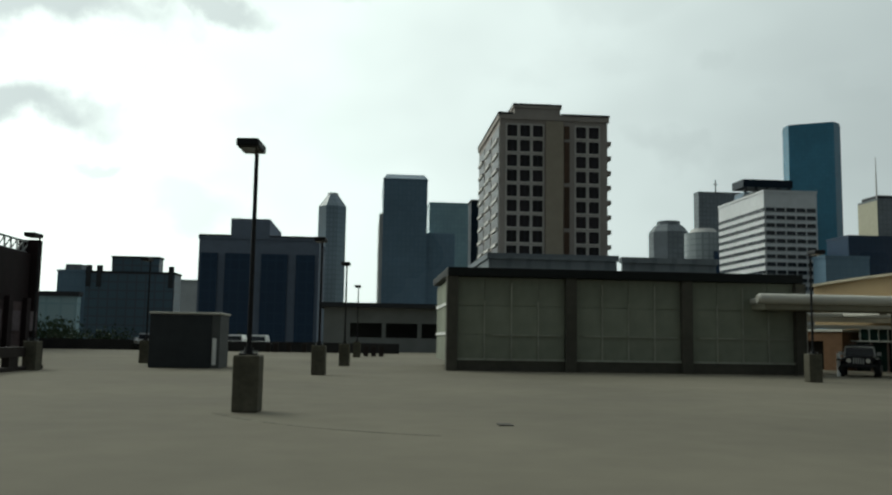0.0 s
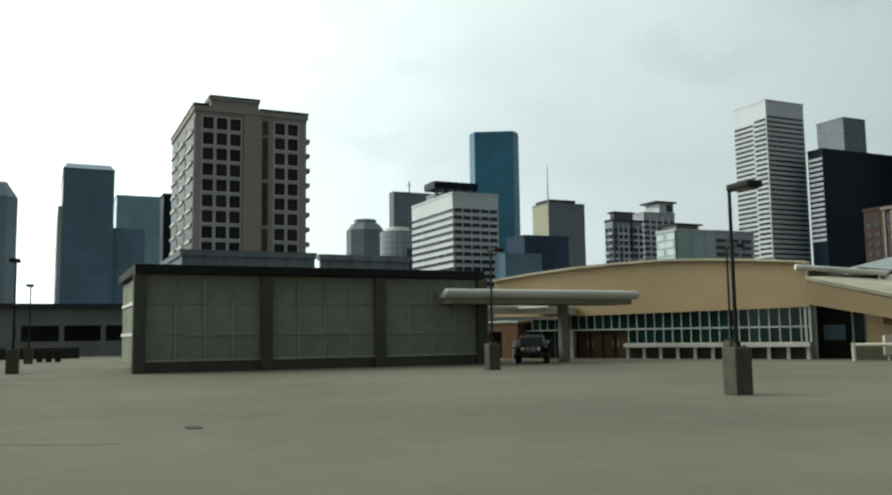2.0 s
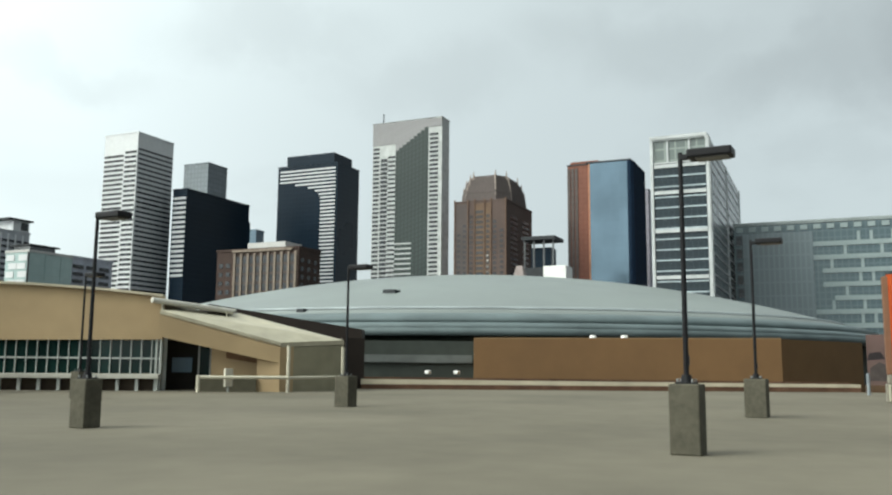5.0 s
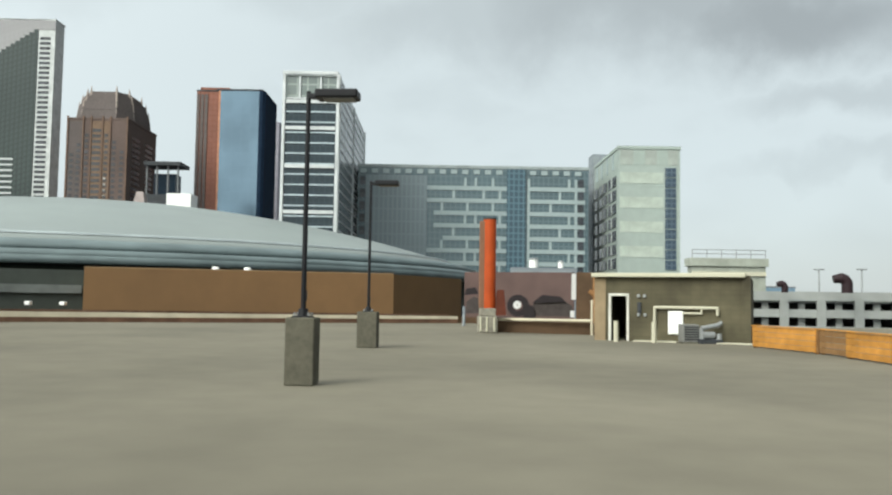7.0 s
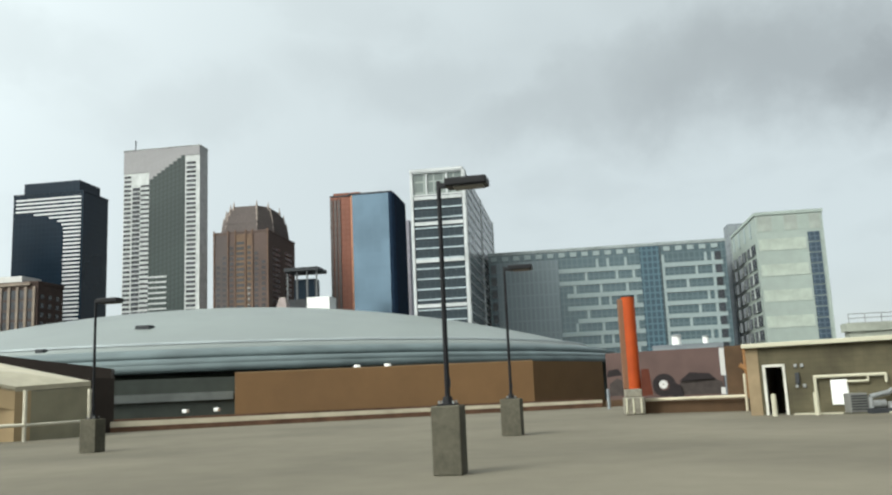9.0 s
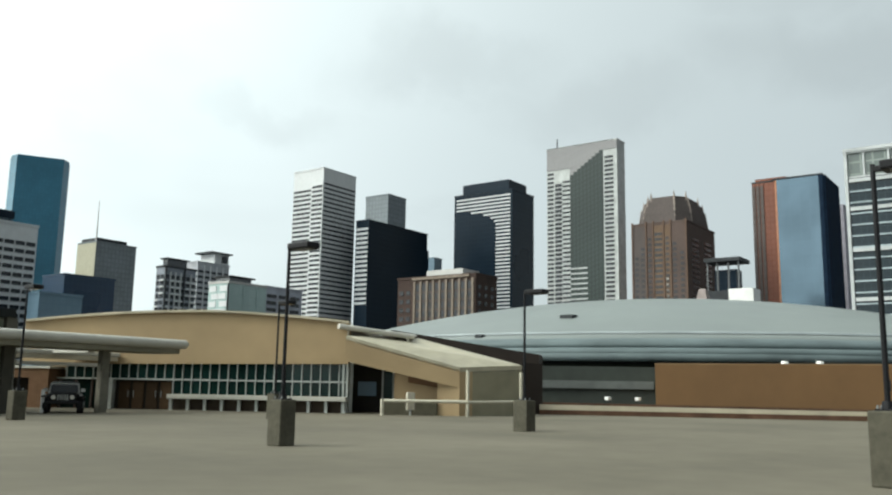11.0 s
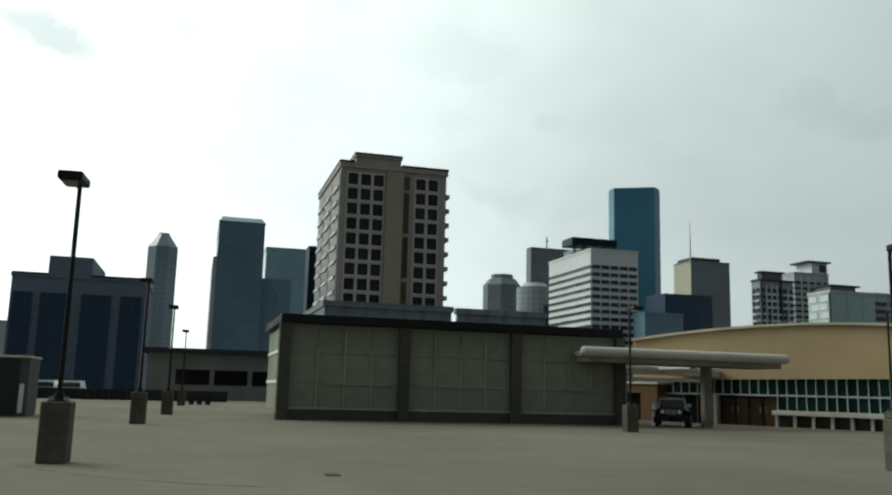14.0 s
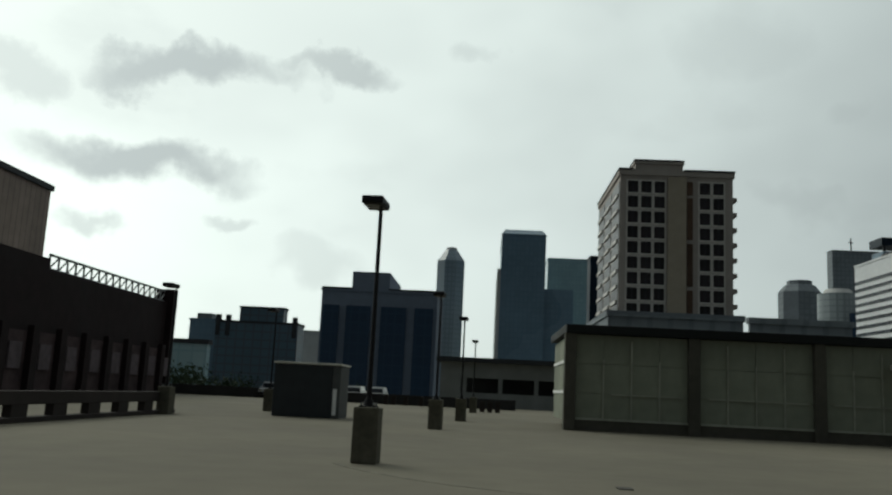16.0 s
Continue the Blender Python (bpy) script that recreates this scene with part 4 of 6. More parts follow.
# ---- screened plant enclosure ----
X0, X1, Y0, Y1, TOP = 4.0, 21.4, 41.3, 50.5, 4.95
MESH = mat("grey_green_screen", (0.235, 0.252, 0.198), 0.75, 0.1, grain=1.2, vary=0.10, stain=0.22, stain_size=0.35)
SCREEN_RIB = mat("pale_screen_rib", (0.33, 0.34, 0.28), 0.7, grain=3)
PIER = mat("brown_grey_pier", (0.078, 0.074, 0.060), 0.85, grain=3, stain=0.2)
BEAM = mat("dark_steel_beam", (0.010, 0.012, 0.012), 0.6, grain=3)
enc = thing("plant_enclosure", at(0, 0), "grey-green screened plant enclosure with dark beams and piers", "enclosure")
part("inner_wall", box(X0 + 0.5, Y0 + 0.45, 0, X1 - 0.3, Y1, TOP - 0.4), MESH, enc)
part("plinth", box(X0 + 0.05, Y0 + 0.1, 0, X1 - 0.05, Y0 + 0.5, 0.5), PIER, enc)
part("top_beam", box(X0 - 0.25, Y0 - 0.2, TOP - 0.42, X1 + 0.1, Y0 + 0.5, TOP, 0.02), BEAM, enc)
part("side_beam", box(X0 - 0.25, Y0 + 0.5, TOP - 0.38, X0 + 0.5, Y1, TOP, 0.02), BEAM, enc)
bay = (X1 - X0) / 3
for i in range(4):
    x = X0 + i * bay
    part("pier", box(x - 0.27, Y0 - 0.12, 0, x + 0.27, Y0 + 0.5, TOP - 0.42, 0.02), PIER, enc)
rng = random.Random(2)
pan = {}
for i in range(3):
    x0, x1 = X0 + i * bay + 0.27, X0 + (i + 1) * bay - 0.27
    w = (x1 - x0) / 4
    for j in range(4):
        for k, (z0, z1) in enumerate(((0.52, 1.72), (1.76, 3.1), (3.14, TOP - 0.46))):
            if k not in pan:
                pan[k] = mesh_of("screen_panel", box(-w / 2 + 0.006, -0.04, z0 - 0.012, w / 2 - 0.006, 0.04, z1 + 0.012, 0.006), MESH)
            p = part("screen_panel", pan[k], None, enc, m=pose(x0 + (j + 0.5) * w, Y0 + 0.22 + rng.uniform(-0.015, 0.015), 0, rng.uniform(-0.5, 0.5)))
    part("sill_rail", box(x0, Y0 + 0.06, 0.5, x1, Y0 + 0.16, 0.60), SCREEN_RIB, enc)
    part("mid_rail", box(x0 + 0.4 + 1.3 * (i == 0), Y0 + 0.1, 1.70, x1 - 0.2, Y0 + 0.17, 1.755), SCREEN_RIB, enc)
    for j in (1, 2, 3):
        part("screen_rib", box(x0 + j * w - 0.03, Y0 + 0.1, 0.6, x0 + j * w + 0.03, Y0 + 0.17, TOP - 0.7 - 0.9 * ((i + j) % 2)), SCREEN_RIB, enc)
for k in range(5):
    y0 = Y0 + 0.6 + k * (Y1 - Y0 - 0.8) / 5 * 1.0
    part("side_panel", box(X0 - 0.02, y0, 0.4, X0 + 0.4, y0 + (Y1 - Y0 - 1.2) / 5, TOP - 0.5), MESH, enc)
    part("side_rail", box(X0 - 0.08, y0, 1.7, X0 - 0.02, y0 + (Y1 - Y0 - 1.2) / 5, 1.85), WHITE, enc)
    part("side_rail", box(X0 - 0.08, y0, 3.2, X0 - 0.02, y0 + (Y1 - Y0 - 1.2) / 5, 3.35), WHITE, enc)

# ---- entrance canopy ----
CANOPY = mat("pale_canopy_metal", (0.50, 0.485, 0.43), 0.5, 0.0, grain=1.5, vary=0.06)
SOFFIT = mat("canopy_soffit", (0.24, 0.225, 0.17), 0.8, grain=1)
BEIGE_CAP = mat("pale_roof_edge", (0.46, 0.41, 0.31), 0.6, grain=1.0)
CANOPY_COLUMN = mat("light_column_concrete", (0.20, 0.19, 0.155), 0.9, grain=4, vary=0.1, stain=0.2, stain_size=0.8)
can = thing("entrance_canopy", at(0, 0), "pale rounded entrance canopy on concrete columns", "canopy")
part("rounded_edge", tube(bmesh.new(), (18.7, 39.95, 3.68), (30.55, 39.95, 3.68), 0.25, n=24), CANOPY, can, "pale tubular front edge")
for x, sx in ((18.7, -1), (30.55, 1)):
    part("edge_cap", tube(bmesh.new(), (x, 39.95, 3.68), (x + sx * 0.14, 39.95, 3.68), 0.25, 0.16, 24), CANOPY, can)
part("slab", box(18.9, 40.05, 3.46, 30.4, 42.6, 3.74, 0.05), CANOPY, can)
part("soffit", box(19.0, 40.0, 3.16, 30.3, 42.5, 3.46, 0.04), SOFFIT, can)
for x, y, r, paint in ((26.45, 41.2, 0.23, CANOPY_COLUMN), (22.0, 42.2, 0.17, CANOPY)):
    part("column", box(x - r, y - r, 0, x + r, y + r, 3.2, 0.03), paint, can)
for x in (22.0, 26.5):
    part("cross_beam", box(x - 0.2, 42.5, 3.1, x + 0.2, 47.0, 3.4), CANOPY, can)
part("inner_roof", box(21.6, 46.0, 3.05, 30.6, 48.6, 3.28, 0.05), CANOPY, can)
part("inner_fascia", box(21.6, 45.9, 2.78, 30.4, 46.0, 3.02), BEIGE_CAP, can)
part("inner_beam", box(21.6, 45.95, 2.42, 29.6, 46.15, 2.62, 0.03), CANOPY, can)
part("inner_post", box(21.7, 45.7, 0, 22.05, 46.05, 3.05, 0.02), CANOPY, can)

# ---- parked vehicle under the canopy ----
CAR = mat("black_car_paint", (0.012, 0.012, 0.014), 0.25, grain=3)
CHROME = mat("chrome", (0.6, 0.6, 0.6), 0.2, 1.0)
PALE_TRIM = mat("pale_vehicle_trim", (0.42, 0.42, 0.40), 0.5, grain=4)
car = thing("off_road_vehicle", at(23.45, 39.75, 0, -33), "black open-topped off-road vehicle with pale windscreen frame, parked under a canopy", "car")
part("body", put(put(box(-0.62, 0.05, 0.52, 0.62, 1.4, 0.98, 0.06), -0.82, 1.35, 0.48, 0.82, 3.7, 0.92, 0.05), -0.7, 0.2, 0.44, 0.7, 3.5, 0.56), CAR, car)
part("bonnet", prism(bmesh.new(), [(-0.58, 0.05), (0.58, 0.05), (0.66, 1.4), (-0.66, 1.4)], 0.98, 1.04, 0.94), CAR, car)
bm = bmesh.new()
for a, b in (((-0.7, 1.36, 0.95), (-0.62, 1.52, 1.42)), ((0.7, 1.36, 0.95), (0.62, 1.52, 1.42)), ((-0.64, 1.52, 1.42), (0.64, 1.52, 1.42)), ((-0.7, 1.36, 0.99), (0.7, 1.36, 0.99))):
    tube(bm, a, b, 0.045, n=8)
part("windscreen_frame", bm, PALE_TRIM, car, "pale tubular windscreen frame")
part("windscreen", prism(bmesh.new(), [(-0.62, 1.37), (0.62, 1.37), (0.62, 1.39), (-0.62, 1.39)], 1.0, 1.38, 0.97), DARK_GLASS, car)
bm = bmesh.new()
for sx in (-1, 1):
    for a, b in (((sx * 0.68, 2.5, 0.9), (sx * 0.6, 2.55, 1.5)), ((sx * 0.6, 2.55, 1.5), (sx * 0.62, 3.55, 0.95))):
        tube(bm, a, b, 0.04, n=8)
tube(bm, (-0.62, 2.55, 1.5), (0.62, 2.55, 1.5), 0.04, n=8)
part("roll_bar", bm, CAR, car)
for sx in (-1, 1):
    part("seat", put(box(sx * 0.36 - 0.24, 1.95, 0.9, sx * 0.36 + 0.24, 2.4, 1.02, 0.03), sx * 0.36 - 0.24, 2.36, 0.95, sx * 0.36 + 0.24, 2.5, 1.4, 0.04), RUBBER, car)
    part("mudguard", box(sx * 0.8 - 0.17, 0.05, 0.78, sx * 0.8 + 0.17, 1.15, 0.86, 0.03), CAR, car)
    part("headlight", tube(bmesh.new(), (sx * 0.42, 0.05, 0.78), (sx * 0.42, -0.02, 0.78), 0.11, n=16), CHROME, car, "bright round headlight")
    part("indicator", box(sx * 0.8 - 0.06, 0.02, 0.86, sx * 0.8 + 0.06, 0.1, 0.92, 0.01), PALE_TRIM, car)
    part("mirror", box(sx * 0.86 - 0.1, 1.36, 1.02, sx * 0.86 + 0.1, 1.44, 1.2, 0.02), PALE_TRIM, car)
    for y in (0.6, 3.05):
        wheel = part("wheel", tube(bmesh.new(), (sx * 0.66, y, 0.37), (sx * 0.93, y, 0.37), 0.37, n=20), RUBBER, car)
        part("rim", tube(bmesh.new(), (sx * 0.92, y, 0.37), (sx * 0.945, y, 0.37), 0.2, n=14), STEEL, wheel)
part("bumper", box(-0.8, -0.2, 0.46, 0.8, -0.06, 0.6, 0.03), RUBBER, car)
part("grille", box(-0.28, 0.0, 0.6, 0.28, 0.05, 0.94, 0.01), RUBBER, car)
for i in range(5):
    part("grille_bar", box(-0.23 + i * 0.105, -0.02, 0.64, -0.19 + i * 0.105, 0.01, 0.9), PALE_TRIM, car)
solid("white_sign_post", box(-0.07, -0.05, 0, 0.07, 0.05, 1.12, 0.02), WHITE, at(*polar(24.45, 46.5)), "short white post beside the parked vehicle", "post")

# ---- convention hall: curved beige roof over a glazed front ----
BEIGE = mat("beige_metal_cladding", (0.37, 0.272, 0.158), 0.65, grain=0.8, vary=0.05, stain=0.10, stain_size=0.12)
HALL_GLASS = mat("hall_green_glass", (0.007, 0.024, 0.021), 0.12, grain=0.6, spec=0.22, each=0.4)
MULLION = mat("pale_mullion", (0.42, 0.44, 0.42), 0.5, 0.2, grain=3)
# local x runs along the front from its far end by the canopy to the stair; y goes back from it
A0 = polar(23.2, 58.5)
B0 = polar(42.8, 51.0)
LEN = math.hypot(B0[0] - A0[0], B0[1] - A0[1])
hall = thing("convention_hall", at(A0[0], A0[1], 0, math.degrees(math.atan2(B0[1] - A0[1], B0[0] - A0[0]))), "beige convention hall with a curved roof and glazed front", "hall")


def arch(x):
    """Height of the hall's roof edge along its front."""
    u = x / LEN
    return 5.1 + 0.68 * (1 - ((u - 0.58) / 0.58) ** 2) - (0.55 * (0.0 + max(u - 0.58, 0)) ** 1.0)


def strip_solid(bm, xs, lo, hi, y0, y1):
    """A wall between two curved lines along x."""
    prev = None
    for x in xs:
        q = [bm.verts.new((x, y, z)) for y, z in ((y0, lo(x)), (y1, lo(x)), (y1, hi(x)), (y0, hi(x)))]
        if prev:
            for i in range(4):
                bm.faces.new((prev[i], prev[(i + 1) % 4], q[(i + 1) % 4], q[i]))
        else:
            bm.faces.new(q)
        prev = q
    bm.faces.new(prev[::-1])
    bmesh.ops.recalc_face_normals(bm, faces=bm.faces)
    return bm


xs = [LEN * i / 40 for i in range(41)]
part("upper_wall", strip_solid(bmesh.new(), xs, lambda x: 2.58 + 0.25 * x / LEN, arch, 0.0, 0.5), BEIGE, hall)
part("roof_edge", strip_solid(bmesh.new(), xs, lambda x: arch(x), lambda x: arch(x) + 0.14, -0.25, 0.6), BEIGE_CAP, hall)
part("roof", strip_solid(bmesh.new(), xs, lambda x: arch(x) - 0.3, lambda x: arch(x) - 0.02, 0.5, 30.0), BEIGE_CAP, hall)
part("back_wall", box(0.2, 3.0, 0, LEN, 3.4, 4.6), BEIGE, hall)
# glazing: an upper row along the whole front, a lower one over a ledge past the doors
G0, GD, GL = 9.45, 5.75, 2.2
n = 19
gw = (LEN - G0) / n
pane = mesh_of("pane", box(-gw / 2 + 0.035, -0.02, 0, gw / 2 - 0.035, 0.02, 0.98), HALL_GLASS)
low = mesh_of("pane", box(-gw / 2 + 0.035, -0.02, 0, gw / 2 - 0.035, 0.02, 0.80), HALL_GLASS)
post = mesh_of("mullion", box(-0.028, -0.07, 0.92, 0.028, 0.07, 2.85), MULLION)
high_post = mesh_of("mullion", box(-0.028, -0.07, 1.80, 0.028, 0.07, 2.72), MULLION)
foot = mesh_of("short_post", box(-0.085, -0.12, 0, 0.085, 0.06, 0.66), MULLION)
for i in range(n):
    x = G0 + (i + 0.5) * gw
    part("pane", pane, None, hall, m=pose(x, 0.3, 1.82))
    part("pane", low, None, hall, m=pose(x, 0.3, 0.94))
    part("mullion", post, None, hall, m=pose(x - gw / 2, 0.28, 0))
for i in range(int((G0 - GL) / gw)):
    x = G0 - (i + 0.5) * gw
    part("pane", pane, None, hall, m=pose(x, 0.3, 1.82))
    part("mullion", high_post, None, hall, m=pose(x - gw / 2, 0.28, 0))
for x in (LEN - 0.28, LEN - 0.05):
    part("end_mullion", box(x - 0.06, 0.1, 0, x + 0.06, 0.34, 2.85), MULLION, hall)
for i in range(11):
    part("short_post", foot, None, hall, m=pose(G0 + 0.1 + i * (LEN - G0 - 0.25) / 10, -0.1, 0))
part("transom", box(GL, 0.16, 1.73, LEN, 0.38, 1.82), MULLION, hall)
part("ledge", box(G0 - 0.1, -0.38, 0.66, LEN, 0.3, 0.92, 0.03), CANOPY, hall, "pale ledge under the glazing")
part("dado_wall", box(G0, 0.2, 0, LEN, 0.5, 0.66), mat("brown_dado_wall", (0.062, 0.048, 0.036), 0.85, grain=2, vary=0.12), hall)
DOOR = mat("brown_doors", (0.062, 0.036, 0.018), 0.5, grain=2, each=0.3)
# dark round the doors; also the colour of shade in two openings
DOOR_DARK = mat("dark_frame_and_shade", (0.022, 0.018, 0.014), 0.6, grain=3)
part("door_recess", box(GD, 0.55, 0, G0 - 0.1, 0.75, 1.73), DOOR_DARK, hall)
for i in range(4):
    x = GD + 0.25 + i * 0.86
    leaf = part("door", box(x, 0.48, 0.03, x + 0.68, 0.55, 1.62, 0.01), DOOR, hall)
    part("door_handle", box(x + (0.58 if i % 2 == 0 else 0.05), 0.43, 0.7, x + (0.62 if i % 2 == 0 else 0.09), 0.48, 1.1), STEEL, leaf)
part("door_jamb", box(GD - 0.22, 0.1, 0, GD, 0.6, 1.73), MULLION, hall)
part("lobby_glass", box(GL, 0.45, 0, GD - 0.22, 0.5, 1.73), HALL_GLASS, hall)
for i in range(4):
    part("lobby_mullion", box(GL + 0.1 + i * 1.0, 0.3, 0, GL + 0.2 + i * 1.0, 0.44, 1.73), BROWN_BRICK, hall)
RUSSET = mat("russet_brick_box", (0.165, 0.095, 0.055), 0.9, grain=3, vary=0.12)
part("brick_box", put(box(-2.6, -0.6, 0, -1.9, 2.0, 2.3), 0.9, -0.6, 0, 2.1, 2.0, 2.3), RUSSET, hall, "russet brick side walls")
part("brick_lintel", box(-1.9, -0.6, 1.75, 0.9, 2.0, 2.3), RUSSET, hall)
# near-black sheet stands in for the shade inside the brick box
part("box_opening", box(-1.9, 0.5, 0, 0.9, 0.7, 1.75), DOOR_DARK, hall)
part("box_coping", box(-2.7, -0.7, 2.3, 2.2, 2.1, 2.45, 0.02), CANOPY, hall)

# sloping stair cover at the hall's end
RAMP = mat("pale_ribbed_roof", (0.42, 0.385, 0.29), 0.55, grain=1.2)
stair = thing("stair_cover", at(0, 0), "beige covered stair with a sloping pale roof", "stair cover")
NL, NR, FR, FL = (*polar(42.6, 49.5), 4.38), (*polar(50.15, 49.0), 2.70), (*polar(54.25, 52.0), 2.95), (*polar(47.4, 56.0), 4.70)


def slab(corners, thick):
    bm = bmesh.new()
    hi = [bm.verts.new(c) for c in corners]
    lo = [bm.verts.new((x, y, z - thick)) for x, y, z in corners]
    bm.faces.new(hi)
    bm.faces.new(lo[::-1])
    for i in range(4):
        bm.faces.new((hi[i], lo[i], lo[(i + 1) % 4], hi[(i + 1) % 4]))
    bmesh.ops.recalc_face_normals(bm, faces=bm.faces)
    return bm


def upright(a, b, z0a, z0b, z1a, z1b, thick=0.25):
    """A wall from plan point a to b with sloping foot and head."""
    (ax, ay), (bx, by) = a, b
    l = math.hypot(bx - ax, by - ay)
    nx, ny = -(by - ay) / l * thick, (bx - ax) / l * thick
    bm = bmesh.new()
    q = [[bm.verts.new(v) for v in ((x, y, z0), (x + nx, y + ny, z0), (x + nx, y + ny, z1), (x, y, z1))] for x, y, z0, z1 in ((ax, ay, z0a, z1a), (bx, by, z0b, z1b))]
    bm.faces.new(q[0])
    bm.faces.new(q[1][::-1])
    for i in range(4):
        bm.faces.new((q[0][i], q[0][(i + 1) % 4], q[1][(i + 1) % 4], q[1][i]))
    bmesh.ops.recalc_face_normals(bm, faces=bm.faces)
    return bm


part("roof", slab((NL, NR, FR, FL), 0.26), RAMP, stair, "pale sloping ribbed roof")
part("fascia", upright(NL[:2], NR[:2], 2.95, 1.55, 4.2, 2.54), BEIGE, stair)
part("front_wall", upright(polar(48.7, 49.4), NR[:2], 0, 0, 1.9, 1.56), BEIGE, stair)
qx, qy = NR[0] + (FR[0] - NR[0]) * 0.2, NR[1] + (FR[1] - NR[1]) * 0.2
part("end_pier", upright(NR[:2], (qx, qy), 0, 0, 2.46, 2.5, 0.3), BEIGE, stair)
part("end_wall", upright((qx, qy), FR[:2], 0, 0, 2.46, 2.66), mat("olive_grey_panel", (0.26, 0.24, 0.17), 0.75, grain=1), stair)
RAIL = mat("pale_painted_rail", (0.50, 0.47, 0.38), 0.6, grain=2)
for az, dd in ((50.7, 47.75), (54.2, 50.5), (45.1, 47.9)):
    x, y = polar(az, dd)
    part("post", tube(bmesh.new(), (x, y, 0), (x, y, 2.5 if az > 47 else 0.9), 0.10), RAIL, stair)
part("rail", tube(bmesh.new(), (*polar(45.1, 47.9), 0.80), (*polar(50.7, 47.7), 0.80), 0.09), RAIL, stair)
part("rail", tube(bmesh.new(), (*polar(50.7, 47.7), 0.78), (*polar(54.2, 50.5), 0.82), 0.08), RAIL, stair)
part("inner_wall", upright(polar(42.9, 56), polar(49.2, 56), 0, 0, 3.6, 3.0), SOFFIT, stair)
# shade inside the entrance is put in as a near-black sheet
part("dark_entrance", upright(polar(42.9, 53.6), polar(45.05, 53.6), 0, 0, 3.7, 3.4, 0.1), DOOR_DARK, stair, "near-black sheet for the shade inside the entrance")
# slate pane puts in the pale reflection of the glass door
part("entrance_glass", upright(polar(43.5, 53.2), polar(44.7, 53.2), 1.0, 1.0, 1.85, 1.85, 0.06), SLATE_GLASS, stair)
part("entrance_jamb", upright(polar(42.9, 51.6), polar(43.15, 51.6), 0, 0, 3.6, 3.6, 0.2), MULLION, stair)
for a0, a1 in ((45.05, 45.16), (45.75, 45.86)):
    part("window_jamb", upright(polar(a0, 52.8), polar(a1, 52.8), 0, 0, 3.3, 3.2, 0.2), MULLION, stair)
part("side_window", upright(polar(45.16, 53), polar(45.75, 53), 0.7, 0.7, 2.7, 2.7, 0.06), HALL_GLASS, stair)
part("tan_wall", upright(polar(45.86, 51.6), polar(48.8, 50.8), 0, 0, 2.5, 1.9, 0.2), BEIGE, stair)
part("wall_cap", upright(polar(46.6, 51.4), polar(48.8, 50.6), 1.85, 1.55, 2.6, 1.95, 0.1), RUSSET, stair)
part("upper_roof", slab(((*polar(42.2, 50.5), 5.04), (*polar(47.0, 53.0), 4.66), (*polar(47.3, 57.5), 5.0), (*polar(42.2, 56.0), 5.35)), 0.12), mat("white_roof_panel", (0.60, 0.58, 0.52), 0.6, grain=1), stair)
part("gutter", tube(bmesh.new(), (*polar(42.1, 50.4), 4.98), (*polar(47.05, 52.9), 4.60), 0.16, n=14), mat("white_roof_panel", (0.60, 0.58, 0.52), 0.6, grain=1), stair, "white tubular gutter")
for az, dd, z0, z1 in ((42.75, 50.8, 4.3, 4.92), (46.7, 52.6, 3.9, 4.6)):
    part("roof_bracket", tube(bmesh.new(), (*polar(az, dd), z0), (*polar(az, dd), z1), 0.07, n=8), RAIL, stair)
part("low_wall", upright(polar(45.1, 49.6), polar(48.7, 49.2), 0, 0, 0.7, 0.7), mat("olive_low_wall", (0.08, 0.074, 0.052), 0.85, grain=2), stair)
sb = thing("notice_box", at(*polar(46.95, 48.2)), "small cream notice box on a post", "sign")
part("post", tube(bmesh.new(), (0, 0, 0), (0, 0, 0.6), 0.05), MULLION, sb)
part("board", box(-0.32, -0.06, 0.30, 0.32, 0.06, 1.26, 0.02), mat("cream_board", (0.66, 0.62, 0.52), 0.6, grain=3), sb)
solid("brown_link_roof", slab(((*polar(45.6, 58.0), 5.35), (*polar(55.4, 58.0), 3.85), (*polar(55.6, 64.0), 4.0), (*polar(45.0, 66.0), 5.5)), 1.05), mat("dark_brown_metal", (0.034, 0.026, 0.022), 0.6, grain=1), at(0, 0), "dark brown sloping link roof", "roof", kind="structure")
solid("brown_end_wall", upright(polar(54.2, 55.0), polar(55.6, 56.2), 0, 0, 3.2, 3.2), MATS["dark_brown_metal"], at(0, 0), "dark brown end wall of the stair cover", "wall", kind="structure")

# ---- arena with its low dome ----
ARENA_D, R = 188.0, 80.0
DOME = mat("pale_green_dome_metal", (0.188, 0.211, 0.204), 0.42, 0.0, grain=0.15, vary=0.04, stain=0.12, stain_size=0.03)
DOME_RIM = mat("blue_green_rim_metal", (0.115, 0.145, 0.15), 0.55, 0.0, grain=0.2, vary=0.05)
DARK_WALL = mat("dark_grey_green_wall", (0.046, 0.053, 0.047), 0.8, grain=0.5)
ax, ay = polar(63.2, ARENA_D)
arena = thing("arena", at(ax, ay, GROUND), "arena with a pale green low domed metal roof", "arena")
EAVE = 5.3 - GROUND


